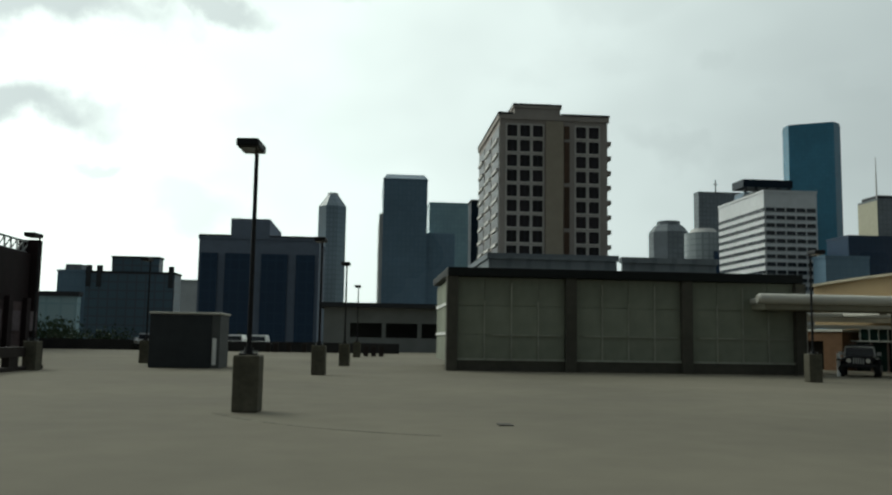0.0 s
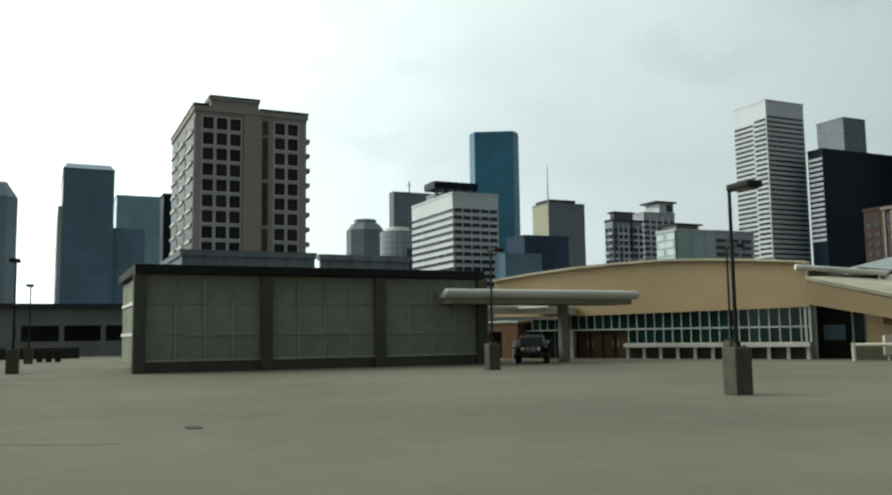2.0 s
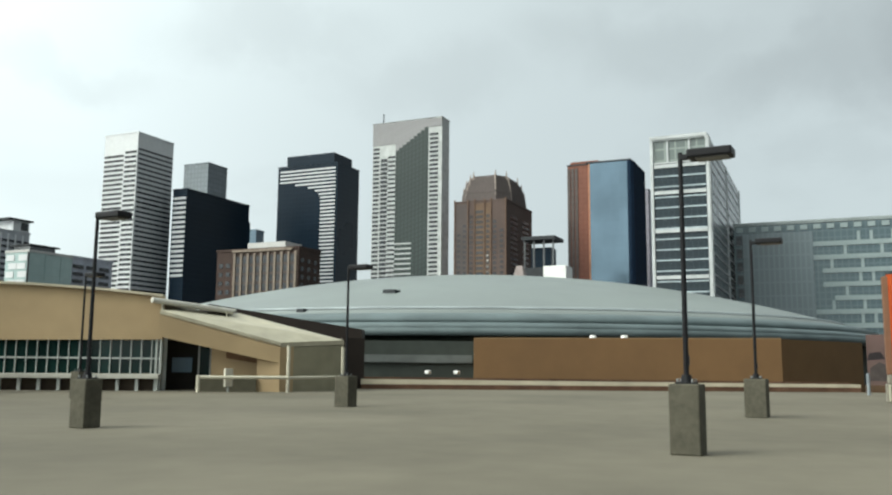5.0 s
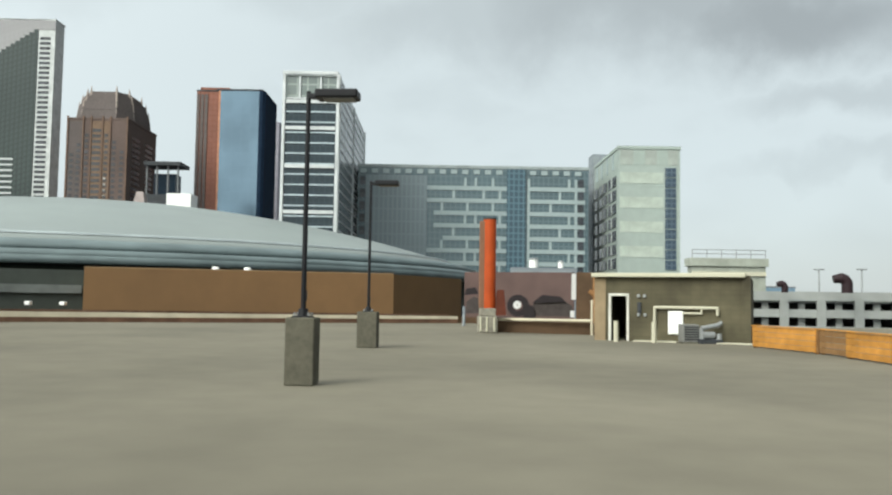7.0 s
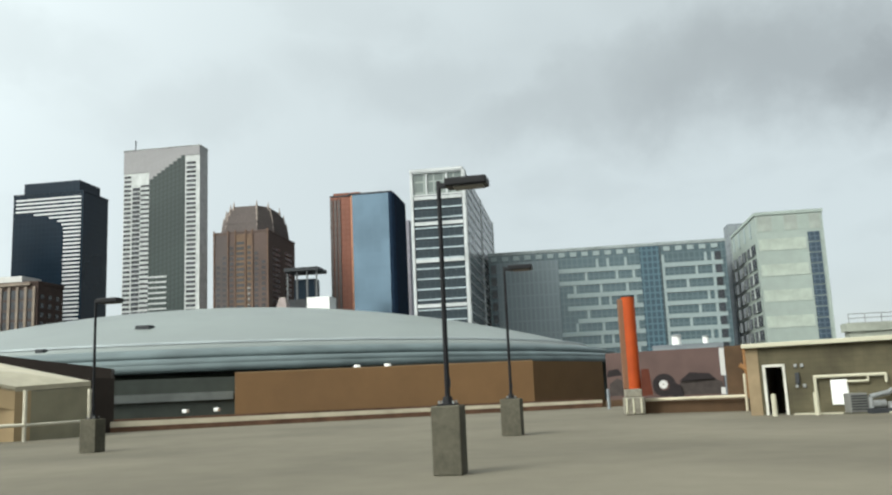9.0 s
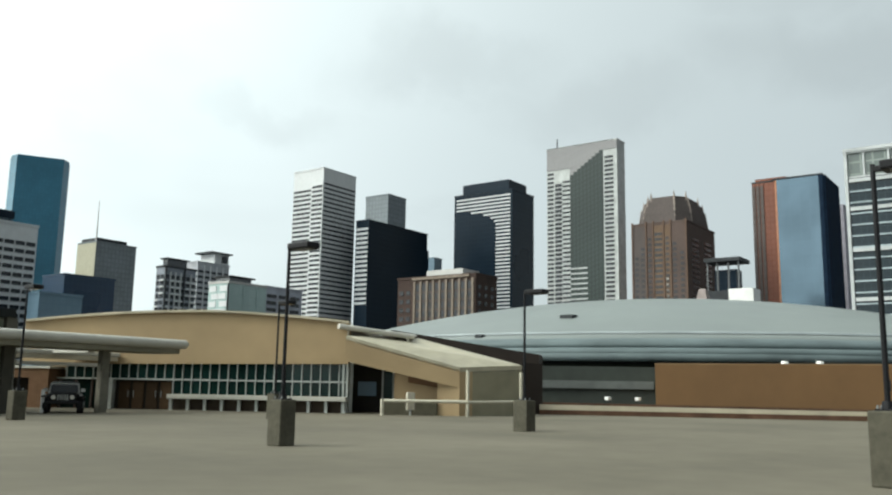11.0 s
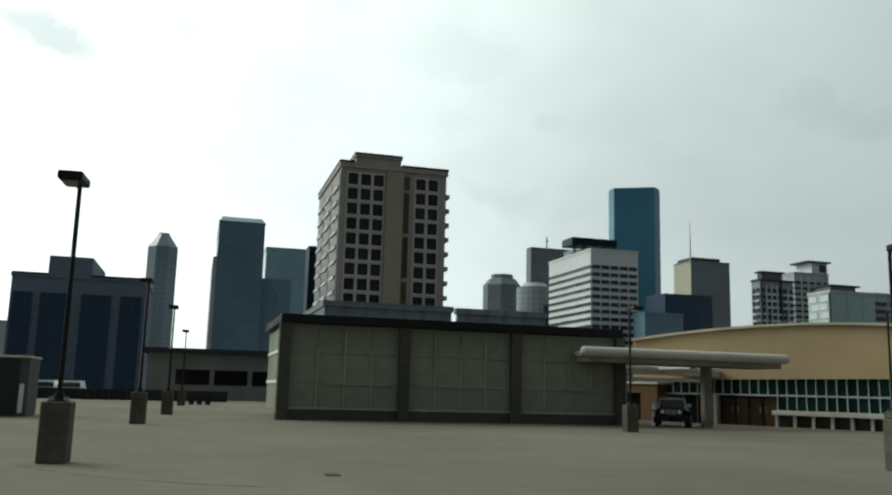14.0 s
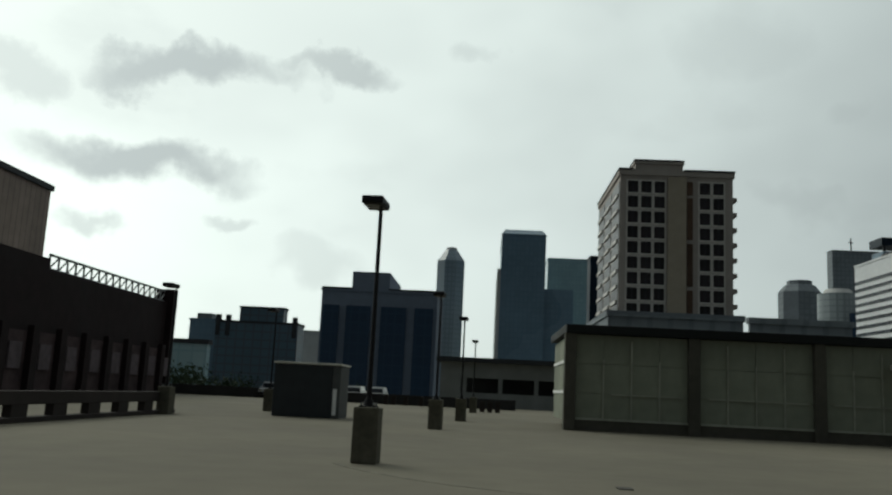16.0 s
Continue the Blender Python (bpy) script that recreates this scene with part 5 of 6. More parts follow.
def ringed(bm, profile, n=96):
    """A round shell from (radius, height) pairs."""
    rings = [[bm.verts.new((r * math.cos(2 * math.pi * i / n), r * math.sin(2 * math.pi * i / n), z)) for i in range(n)] for r, z in profile]
    for a, b in zip(rings, rings[1:]):
        for i in range(n):
            bm.faces.new((a[i], a[(i + 1) % n], b[(i + 1) % n], b[i]))
    bm.faces.new(rings[-1])
    bm.faces.new(rings[0][::-1])
    bmesh.ops.recalc_face_normals(bm, faces=bm.faces)
    for f in bm.faces:
        f.smooth = len(f.verts) == 4
    return bm


part("wall", ringed(bmesh.new(), [(R - 4, 0), (R - 4, EAVE)]), DARK_WALL, arena)
part("rim", ringed(bmesh.new(), [(R, EAVE), (R, EAVE + 0.9)]), DOME_RIM, arena)
part("rim_step", ringed(bmesh.new(), [(R - 0.5, EAVE + 0.9), (R - 2.0, EAVE + 1.7)]), DOME_RIM, arena)
part("rim_band", ringed(bmesh.new(), [(R - 2.4, EAVE + 1.7), (R - 2.4, EAVE + 2.3), (R - 4.5, EAVE + 3.0)]), DOME_RIM, arena)
prof = [(R - 5.0 - 75 * (i / 24), EAVE + 2.9 + 11.7 * (1 - (1 - i / 24) ** 2.0)) for i in range(24)]
part("dome", ringed(bmesh.new(), [(R - 5.0, EAVE + 2.4)] + prof), DOME, arena, "pale green standing-seam dome")
LAP = mat("pale_lap_strip", (0.27, 0.30, 0.31), 0.4, 0.0, grain=0.3, vary=0.05)
for r in (71.5,):
    z = EAVE + 2.9 + 11.7 * (1 - (r / 75) ** 2)
    bm = bmesh.new()
    rings = [[bm.verts.new((q * math.cos(2 * math.pi * i / 96), q * math.sin(2 * math.pi * i / 96), zz_)) for i in range(96)] for q, zz_ in ((r + 0.7, z - 0.12), (r + 0.5, z + 0.14), (r - 0.5, z + 0.26), (r - 0.8, z + 0.1))]
    for p, q in zip(rings, rings[1:]):
        for i in range(96):
            bm.faces.new((p[i], p[(i + 1) % 96], q[(i + 1) % 96], q[i]))
    part("lap_strip", bm, LAP, arena)
for a, r, s in ((189, 60, 0.9), (182, 73, 0.5)):
    z = EAVE + 2.9 + 11.7 * (1 - (r / 75) ** 2)
    part("roof_hatch", box(-s, -s * 1.2, -0.5, s, s * 1.2, 0.35, 0.1), DARK_METAL, arena, m=pose(r * math.cos(radians(a)), r * math.sin(radians(a)), z))
gx, gy = polar(65.9, 172)
gz = EAVE + 2.9 + 11.7 * (1 - (math.hypot(gx - ax, gy - ay) / 75) ** 2)
part("rooftop_gable", prism(bmesh.new(), [(-1.2, -1.2), (1.2, -1.2), (1.2, 1.2), (-1.2, 1.2)], -0.6, 2.1, 0.5), mat("pinkish_gable", (0.28, 0.235, 0.225), 0.8, grain=1), arena, m=pose(gx - ax, gy - ay, gz))

# service block in front of the arena
TAN_WALL = mat("tan_brown_wall", (0.15, 0.086, 0.04), 0.85, grain=0.6, vary=0.06, stain=0.12, stain_size=0.06)
serv = thing("service_block", at(0, 0, GROUND), "long tan-brown windowless service block", "building")
sa, sb_, sc = polar(62.8, 80), polar(82.1, 80), polar(86.6, 92)
H2 = EYE + 80 * math.tan(radians(1.78)) - GROUND
part("front_wall", upright(sa, sb_, 0, 0, H2, H2, 0.6), TAN_WALL, serv)
part("end_wall", upright(sb_, sc, 0, 0, H2, H2, 0.6), TAN_WALL, serv)
fx = [sa, sb_, sc, polar(80, 102), polar(62.8, 96)]
part("roof", prism(bmesh.new(), [(x * 1.012, y * 1.012) for x, y in fx], H2 - 1.6, H2 - 1.2), CANOPY, serv)
part("coping", upright(sa, sb_, H2 + 0.004, H2 + 0.004, H2 + 0.1, H2 + 0.1, 0.6), mat("tan_coping", (0.21, 0.135, 0.075), 0.8, grain=1), serv)
part("left_wall", upright(polar(62.8, 96), sa, 0, 0, H2, H2, 0.5), TAN_WALL, serv)
for az in (70.6, 72.6):
    x, y = polar(az, 84)
    part("roof_vent", tube(bmesh.new(), (x, y, H2 - 0.2), (x, y, H2 + 0.5), 0.45, 0.3, 12), WHITE, serv)
lo = thing("loading_wall", at(0, 0, GROUND), "dark grey recessed loading wall below the arena", "wall", kind="structure")
H3 = EYE + 92 * math.tan(radians(1.6)) - GROUND
part("wall", upright(polar(55.2, 92), polar(63.2, 92), 0, 0, H3, H3, 0.5), DARK_WALL, lo)
part("band", upright(polar(55.2, 91.6), polar(62.7, 91.6), 15.8, 15.8, 16.6, 16.6, 0.3), mat("grey_band", (0.12, 0.13, 0.125), 0.7, grain=1), lo)
for az in (59.8, 61.7):
    x, y = polar(az, 88)
    part("bulkhead_light", box(x - 0.3, y - 0.25, 14.65, x + 0.3, y + 0.25, 15.0, 0.08), WHITE, lo)

# parapet along the deck's edge
PAR_DARK = mat("rust_brown_rail", (0.10, 0.055, 0.035), 0.8, grain=2, stain=0.3, stain_size=0.5)
par = thing("edge_parapet", at(0, 0), "low concrete edge parapet over a rusty lower rail", "parapet", kind="structure")
p0, p1 = polar(55.4, 55.8), polar(86.4, 62.5)
part("lower_rail", upright(p0, p1, 0, 0, 0.3, 0.3, 0.2), PAR_DARK, par)
part("upper_rail", upright(p0, p1, 0.3, 0.3, 0.62, 0.5, 0.35), BEIGE_CAP, par)
part("outer_fall", upright((p0[0] + 1.2, p0[1] + 0.6), (p1[0] + 1.2, p1[1] + 0.6), -1, -1, 0.75, 0.62, 0.2), PAR_DARK, par)

# ---- orange column and the yard behind ----
ORANGE = mat("orange_painted_steel", (0.33, 0.052, 0.010), 0.65, grain=2, vary=0.06, stain=0.15, stain_size=0.6)
RUST = mat("faded_orange_steel", (0.17, 0.085, 0.05), 0.65, grain=2, vary=0.08)
oc = thing("orange_column", at(*polar(88.35, 44.5)), "orange painted steel column on a concrete pedestal", "column")
PALE_PLINTH = mat("pale_stone_plinth", (0.20, 0.185, 0.15), 0.9, grain=6, vary=0.2, stain=0.3, stain_size=2.0, bump=0.3)
part("pedestal", box(-0.62, -0.5, 0, 0.5, 0.5, 0.85, 0.06), PALE_PLINTH, oc, "pale stone pedestal")
for y in (-0.38, 0.0, 0.32):
    part("plinth_rib", box(-0.67, y, 0.08, -0.62, y + 0.1, 0.8, 0.02), CREAM, oc)
part("base", box(-0.42, -0.42, 0.85, 0.42, 0.42, 1.25, 0.06), PALE_PLINTH, oc)
part("shaft", tube(bmesh.new(), (0, -0.08, 1.25), (0, -0.08, 5.82), 0.33, n=20), ORANGE, oc)
part("back_plate", box(-0.2, 0.14, 1.25, 0.3, 0.44, 5.74, 0.05), RUST, oc, "faded grey-orange side plate")
part("cap", tube(bmesh.new(), (0, -0.08, 5.82), (0, -0.08, 5.9), 0.35, n=20), DARK_METAL, oc)
part("foot_bracket", prism(bmesh.new(), [(-0.4, -0.35), (0.2, -0.35), (0.2, -1.0), (-0.3, -0.95)], 0.9, 2.2, 0.6), mat("dark_red_steel", (0.10, 0.028, 0.016), 0.6, grain=3), oc, "dark red foot bracket")
MAUVE = mat("mauve_brown_wall", (0.092, 0.060, 0.054), 0.85, grain=0.8, vary=0.06, stain=0.2, stain_size=0.2)
YARD_BROWN = mat("yard_brown_wall", (0.075, 0.045, 0.025), 0.85, grain=1.5, vary=0.12, stain=0.25, stain_size=0.4)
yard = thing("yard_wall", at(0, 0, GROUND), "mauve-brown yard wall with a dark painted mural and brown pier", "wall")
z = lambda dd, el: EYE + dd * math.tan(radians(el)) - GROUND
part("wall", upright(polar(86.8, 72), polar(94.0, 70), 0, 0, z(71, 2.05), z(71, 2.05), 0.4), MAUVE, yard)
part("lower_wall", upright(polar(86.6, 66.2), polar(94.3, 64.2), 0, 0, z(66, -0.95), z(65, -0.95), 0.3), YARD_BROWN, yard)
part("corner_pier", upright(polar(94.15, 60.2), polar(95.2, 60), 0, 0, z(60, 2.1), z(60, 2.1), 0.5), YARD_BROWN, yard, "brown corner pier")
part("copper_pipe", tube(bmesh.new(), (*polar(95.33, 58), 8), (*polar(95.33, 58), z(58, 1.95)), 0.1), mat("copper_pipe", (0.22, 0.11, 0.045), 0.5, grain=3), yard)
part("pipe_elbow", tube(bmesh.new(), (*polar(95.0, 58), z(58, 0.9)), (*polar(95.5, 58), z(58, 0.5)), 0.16), MATS["copper_pipe"], yard)
part("pale_post", box(*[c - 0.16 for c in polar(94.02, 64)], z(64, 0.3), *[c + 0.16 for c in polar(94.02, 64)], z(64, 2.0)), PALE_STONE, yard)
part("white_bollard", tube(bmesh.new(), (*polar(86.8, 56), z(56, -1.6)), (*polar(86.8, 56), z(56, -0.25)), 0.09), GREY_STONE, yard)
MURAL = mat("dark_mural_paint", (0.020, 0.016, 0.017), 0.85, grain=2)
MURAL_GREY = mat("grey_brown_mural_paint", (0.05, 0.041, 0.038), 0.85, grain=2, vary=0.25)
def ring_mesh(r0, r1, y, n=28):
    bm = bmesh.new()
    q = [[bm.verts.new((r * math.cos(2 * math.pi * i / n), yy, r * math.sin(2 * math.pi * i / n))) for i in range(n)] for r, yy in ((r0, y), (r1, y), (r1, y + 0.1), (r0, y + 0.1))]
    for a in range(4):
        for i in range(n):
            bm.faces.new((q[a][i], q[a][(i + 1) % n], q[(a + 1) % 4][(i + 1) % n], q[(a + 1) % 4][i]))
    bmesh.ops.recalc_face_normals(bm, faces=bm.faces)
    return bm


# the mural: a dark wheel, long low dark shapes and smaller blots
FACE = math.degrees(math.atan2(polar(94.3, 64.2)[1] - polar(86.6, 66.2)[1], polar(94.3, 64.2)[0] - polar(86.6, 66.2)[0]))


def blot(name, az, el, shape, paint, depth=0.0):
    part(name, prism(bmesh.new(), shape, 0, 0.08), paint, yard, m=pose(*polar(az, 67.4 - depth), z(67, el), 90, 0, FACE))


part("mural_ring", ring_mesh(0.40, 0.85, 0), MURAL, yard, m=pose(*polar(90.35, 66.7), z(67, -0.15), 0, 0, FACE))
part("mural_hub", ring_mesh(0.06, 0.3, 0), PALE_STONE, yard, m=pose(*polar(90.3, 66.5), z(67, -0.1), 0, 0, FACE))
blot("mural_shape", 91.2, -0.8, [(0, 0), (3.3, 0), (3.2, 0.8), (2.3, 1.35), (0.9, 1.45), (0.2, 0.9)], MURAL_GREY, 0.7)
blot("mural_shadow", 91.3, 0.05, [(0, 0), (2.6, 0.1), (2.2, 0.5), (0.8, 0.62)], MURAL, 0.9)
blot("mural_shape", 90.7, -0.95, [(0, 0), (1.0, 0), (0.8, 0.9), (0.3, 1.1)], MURAL, 0.8)
blot("mural_shape", 86.9, -0.7, [(0, 0), (1.5, 0), (1.6, 0.8), (0.7, 1.3), (0.1, 0.9)], MURAL_GREY, 0.6)
blot("mural_blot", 86.8, 0.5, [(0, 0), (1.2, 0.1), (0.9, 0.6), (0.2, 0.5)], MURAL, 0.6)
blot("mural_blot", 93.8, -0.85, [(0, 0), (0.3, 0), (0.3, 0.5), (0, 0.5)], PALE_STONE, 1.6)
part("pipe_rail", tube(bmesh.new(), (*polar(89.0, 45), 0.68 - GROUND), (*polar(95.2, 43.6), 0.70 - GROUND), 0.08), BEIGE_CAP, yard)
part("rail_post", tube(bmesh.new(), (*polar(95.2, 43.6), -GROUND), (*polar(95.2, 43.6), 1.75 - GROUND), 0.07), BEIGE_CAP, yard)
part("low_wall", upright(polar(88.7, 45.3), polar(95.4, 43.9), -GROUND, -GROUND, -GROUND + 0.58, -GROUND + 0.58, 0.25), YARD_BROWN, yard)
yv = thing("roof_vents", at(*polar(92.0, 80), GROUND), "white rooftop vents behind the yard wall", "vent")
part("base", box(-0.6, -3, 0, 0.6, 3, z(80, 2.35)), GREY_STONE, yv)
for y, w, zt in ((-1.6, 0.5, 2.75), (0.9, 0.8, 2.9)):
    part("vent", tube(bmesh.new(), (0, y, z(80, 2.3)), (0, y, z(80, zt)), w * 0.5, n=14), WHITE, yv)
    part("vent_cap", tube(bmesh.new(), (0, y, z(80, zt)), (0, y, z(80, zt) + 0.15), w * 0.65, w * 0.3, 14), STEEL, yv)

# ---- plant shed on the deck ----
SHED_WALL = mat("grey_brown_block_wall", (0.080, 0.071, 0.045), 0.9, grain=1.5, vary=0.10, stain=0.45, stain_size=0.45, bump=0.2, lines=(0.4, 0.2, 0.012, (0.068, 0.060, 0.038)))
SHED_TAN = mat("shed_corner_tan", (0.225, 0.17, 0.105), 0.9, grain=1.5, stain=0.2, stain_size=0.6)
q0, q1 = polar(96.0, 38.0), polar(105.05, 37.4)
sw = math.hypot(q1[0] - q0[0], q1[1] - q0[1])
shed = thing("plant_shed", at(q0[0], q0[1], 0, math.degrees(math.atan2(q1[1] - q0[1], q1[0] - q0[0]))), "grey-brown block plant shed with pale roof edge, open doorway", "shed")
DX0, DX1 = 0.21, 1.04
part("wall_left", box(0.06, 0, 0, DX0, 0.25, 2.72), SHED_WALL, shed)
# added in the front plane to stand for the end wall's visible face
part("corner_pilaster", box(-0.42, -0.04, 0, 0.06, 0.25, 2.72), SHED_TAN, shed, "tan strip in place of the shed's end face")
part("wall_over_door", box(DX0, 0, 2.0, DX1, 0.25, 2.72), SHED_WALL, shed)
part("wall_front", box(DX1, 0, 0, sw - 0.35, 0.25, 2.72), SHED_WALL, shed)
part("wall_pier", box(sw - 0.35, -0.12, 0, sw, 0.3, 2.8), SHED_WALL, shed)
part("wall_side", box(-0.40, 0.25, 0, -0.15, 5.4, 2.72), SHED_TAN, shed)
part("wall_far_side", box(sw - 0.25, 0.3, 0, sw, 5.4, 2.72), SHED_WALL, shed)
part("wall_back", box(-0.15, 5.15, 0, sw - 0.25, 5.4, 2.72), SHED_WALL, shed)
part("footing", box(1.3, -0.55, 0, sw + 0.1, 0, 0.05, 0.01), CREAM, shed, "pale concrete footing strip")
part("roof_slab", box(-0.52, -0.3, 2.72, sw - 0.2, 5.6, 2.9, 0.03), CREAM, shed, "pale overhanging roof edge")
for x in (DX0 - 0.02, DX1 - 0.08):
    part("door_jamb", box(x, -0.06, 0, x + 0.1, 0.2, 2.0), mat("pale_door_paint", (0.50, 0.49, 0.44), 0.7, grain=3, stain=0.15, stain_size=1.0), shed)
part("door_head", box(DX0 - 0.02, -0.06, 1.92, DX1 + 0.02, 0.2, 2.02), MATS["pale_door_paint"], shed)
for x, zz in ((1.4, 1.85), (1.65, 1.85), (1.4, 1.05), (1.68, 1.05)):
    part("wall_fitting", box(x, -0.08, zz, x + 0.12, 0, zz + 0.14, 0.02), STEEL, shed)
part("meter_box", box(1.42, -0.12, 1.2, 1.58, 0, 1.65, 0.02), DARK_METAL, shed)
bm = tube(bmesh.new(), (2.15, -0.15, 0.7), (2.15, -0.15, 1.48), 0.06)
tube(bm, (2.12, -0.15, 1.45), (4.7, -0.15, 1.45), 0.065)
tube(bm, (4.68, -0.15, 1.48), (4.68, -0.15, 1.15), 0.06)
tube(bm, (3.3, -0.15, 1.22), (4.05, -0.15, 1.22), 0.045)
tube(bm, (4.05, -0.15, 1.22), (4.05, -0.15, 1.45), 0.045)
part("pipe", bm, CREAM, shed, "pale insulated pipe run")
part("notice_board", box(2.72, -0.1, 0.36, 3.28, 0, 1.28, 0.015), WHITE, shed)
part("notice_frame", box(2.69, -0.07, 0.33, 3.31, -0.01, 1.31, 0.01), WHITE, shed)
for i, az in enumerate((96.75, 99.15)):
    bo = solid("bollard", tube(bmesh.new(), (0, 0, 0), (0, 0, 0.86), 0.10, n=16), CREAM, at(*polar(az, 36.6)), "short cream steel bollard in front of the shed", "bollard", "shed bollards")
ac = thing("condenser_unit", at(*polar(101.3, 36.9), 0, -80), "grey air conditioning condenser by the shed", "air conditioner")
part("case", box(-0.35, -0.25, 0.05, 0.35, 0.25, 0.78, 0.03), mat("grey_unit_paint", (0.16, 0.16, 0.15), 0.6, grain=4), ac)
part("base", box(-0.4, -0.3, 0, 0.4, 0.3, 0.06), CONCRETE, ac)
for i in range(6):
    part("louvre", box(-0.3, -0.275, 0.15 + i * 0.1, 0.3, -0.25, 0.19 + i * 0.1), DARK_METAL, ac)
pu = thing("pump_set", at(*polar(102.55, 37.0), 0, -80), "grey pump with bent ducts beside the shed", "pump")
part("motor", tube(bmesh.new(), (-0.3, 0, 0.34), (0.2, 0, 0.34), 0.16, n=18), STEEL, pu)
part("duct", tube(tube(bmesh.new(), (-0.35, 0, 0.62), (0.4, 0, 0.76), 0.10, n=14), (0.4, 0, 0.76), (0.55, 0, 0.88), 0.10, 0.07, 14), STEEL, pu)
part("elbow", tube(bmesh.new(), (-0.33, 0, 0.62), (-0.33, 0, 0.2), 0.09, n=12), STEEL, pu)
part("skid", box(-0.5, -0.22, 0, 0.5, 0.22, 0.18, 0.02), DARK_METAL, pu)
part("outlet", tube(bmesh.new(), (0.38, -0.1, 0), (0.38, -0.1, 0.42), 0.11, n=14), STEEL, pu)

# ---- orange boarded barrier ----
BOARD = mat("orange_stained_board", (0.36, 0.165, 0.034), 0.75, grain=3, vary=0.12, stain=0.25, stain_size=0.8, each=0.12)
BOARD_DK = mat("brown_stained_board", (0.22, 0.12, 0.05), 0.8, grain=3, vary=0.12, stain=0.25, each=0.12)
spots = [(105.1, 34.9), (108.75, 31.3), (110.4, 29.4), (114.5, 25.2), (117.5, 23.2), (124.0, 19.5)]
fence = thing("boarded_barrier", at(0, 0), "orange stained timber barrier with a brown gate section", "barrier")
for i, (a, b) in enumerate(zip(spots, spots[1:])):
    pa, pb = polar(*a), polar(*b)
    dark = i in (1, 3)
    l = math.hypot(pb[0] - pa[0], pb[1] - pa[1])
    sec = thing("section", at(0, 0), "", "")
    ang = math.degrees(math.atan2(pb[1] - pa[1], pb[0] - pa[0]))
    sec.parent = fence
    sec.matrix_basis = pose(pa[0], pa[1], 0, 0, 0, ang)
    off = 0.12 if dark else 0.0
    for k in range(4):
        part("board", box(0.03, off, 0.05 + k * 0.19, l - 0.03, off + 0.05, 0.225 + k * 0.19, 0.008), BOARD_DK if dark else BOARD, sec)
    for x in (0.06, l - 0.06):
        part("post", box(x - 0.06, off + 0.05, 0, x + 0.06, off + 0.17, 0.84, 0.01), BOARD_DK, sec)
    part("cap", box(0, off - 0.04, 0.81, l, off + 0.12, 0.85, 0.01), BOARD, sec)

# ---- car park with open storeys, and roof ducts ----
GARAGE = mat("grey_garage_concrete", (0.24, 0.25, 0.24), 0.85, grain=0.8, vary=0.06, stain=0.12, stain_size=0.1)
# near-black inside walls and floor: shade in the open storeys is in the colour
INNER = mat("garage_painted_shade", (0.05, 0.05, 0.05), 0.9, grain=1)
d = 100.0
ga, gb = polar(104.6, d), polar(119.5, d + 6)
gl_ = math.hypot(gb[0] - ga[0], gb[1] - ga[1])
g = thing("open_car_park", at(ga[0], ga[1], GROUND, math.degrees(math.atan2(gb[1] - ga[1], gb[0] - ga[0]))), "grey concrete multi-storey car park with open sides", "car park")
zz = lambda el: EYE + d * math.tan(radians(el)) - GROUND
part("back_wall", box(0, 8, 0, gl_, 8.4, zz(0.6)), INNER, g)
part("top_parapet", box(0, 0, zz(0.42), gl_, 0.4, zz(0.98)), GARAGE, g)
part("roof", box(0, 0.4, zz(0.3), gl_, 8, zz(0.45)), GARAGE, g)
part("spandrel", box(0, 0, zz(-0.62), gl_, 0.4, zz(-0.12)), GARAGE, g)
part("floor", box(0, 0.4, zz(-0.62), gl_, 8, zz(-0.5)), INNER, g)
part("lower_wall", box(0, 0, 0, gl_, 0.4, zz(-1.15)), GARAGE, g)
col = mesh_of("column", box(-0.45, -0.15, 0, 0.45, 0.5, zz(0.5)), GARAGE)
thin = mesh_of("mullion", box(-0.34, 0.9, 0, 0.34, 1.3, zz(0.5)), GARAGE)
for i in range(8):
    part("column", col, None, g, m=pose(0.4 + i * 3.75, 0, 0))
    part("mullion", thin, None, g, m=pose(2.3 + i * 3.75, 0, 0))


def elbow(bend, r, z0, n=16, steps=8):
    """A quarter bend of round duct from upright to level, towards +y."""
    bm = bmesh.new()
    prev = None
    for k in range(steps + 1):
        a = math.pi / 2 * k / steps
        cy, cz = bend * (1 - math.cos(a)), z0 + bend * math.sin(a)
        ringv = [bm.verts.new((r * math.cos(b), cy - r * math.sin(b) * math.cos(a), cz + r * math.sin(b) * math.sin(a))) for b in (2 * math.pi * i / n for i in range(n))]
        if prev:
            for i in range(n):
                bm.faces.new((prev[i], prev[(i + 1) % n], ringv[(i + 1) % n], ringv[i]))
        else:
            bm.faces.new(ringv)
        prev = ringv
    bm.faces.new(prev[::-1])
    bmesh.ops.recalc_face_normals(bm, faces=bm.faces)
    return bm


DUCT = mat("dark_maroon_duct", (0.022, 0.012, 0.014), 0.6, grain=2)
for az, s in ((107.0, 0.7), (110.5, 1.15)):
    x, y = polar(az, 98)
    t = thing("roof_duct", at(x, y, zz(0.9) + GROUND, -10), "dark maroon hooded roof duct", "duct", "roof ducts")
    part("riser", tube(bmesh.new(), (0, 0, 0), (0, 0, 0.75 * s), 0.48 * s, n=16), DUCT, t)
    part("hood", elbow(0.55 * s, 0.48 * s, 0.75 * s), DUCT, t)
    part("mouth", tube(bmesh.new(), (0, 0.5 * s, 1.3 * s), (0, 1.15 * s, 1.22 * s), 0.46 * s, 0.36 * s, 16), DUCT, t)
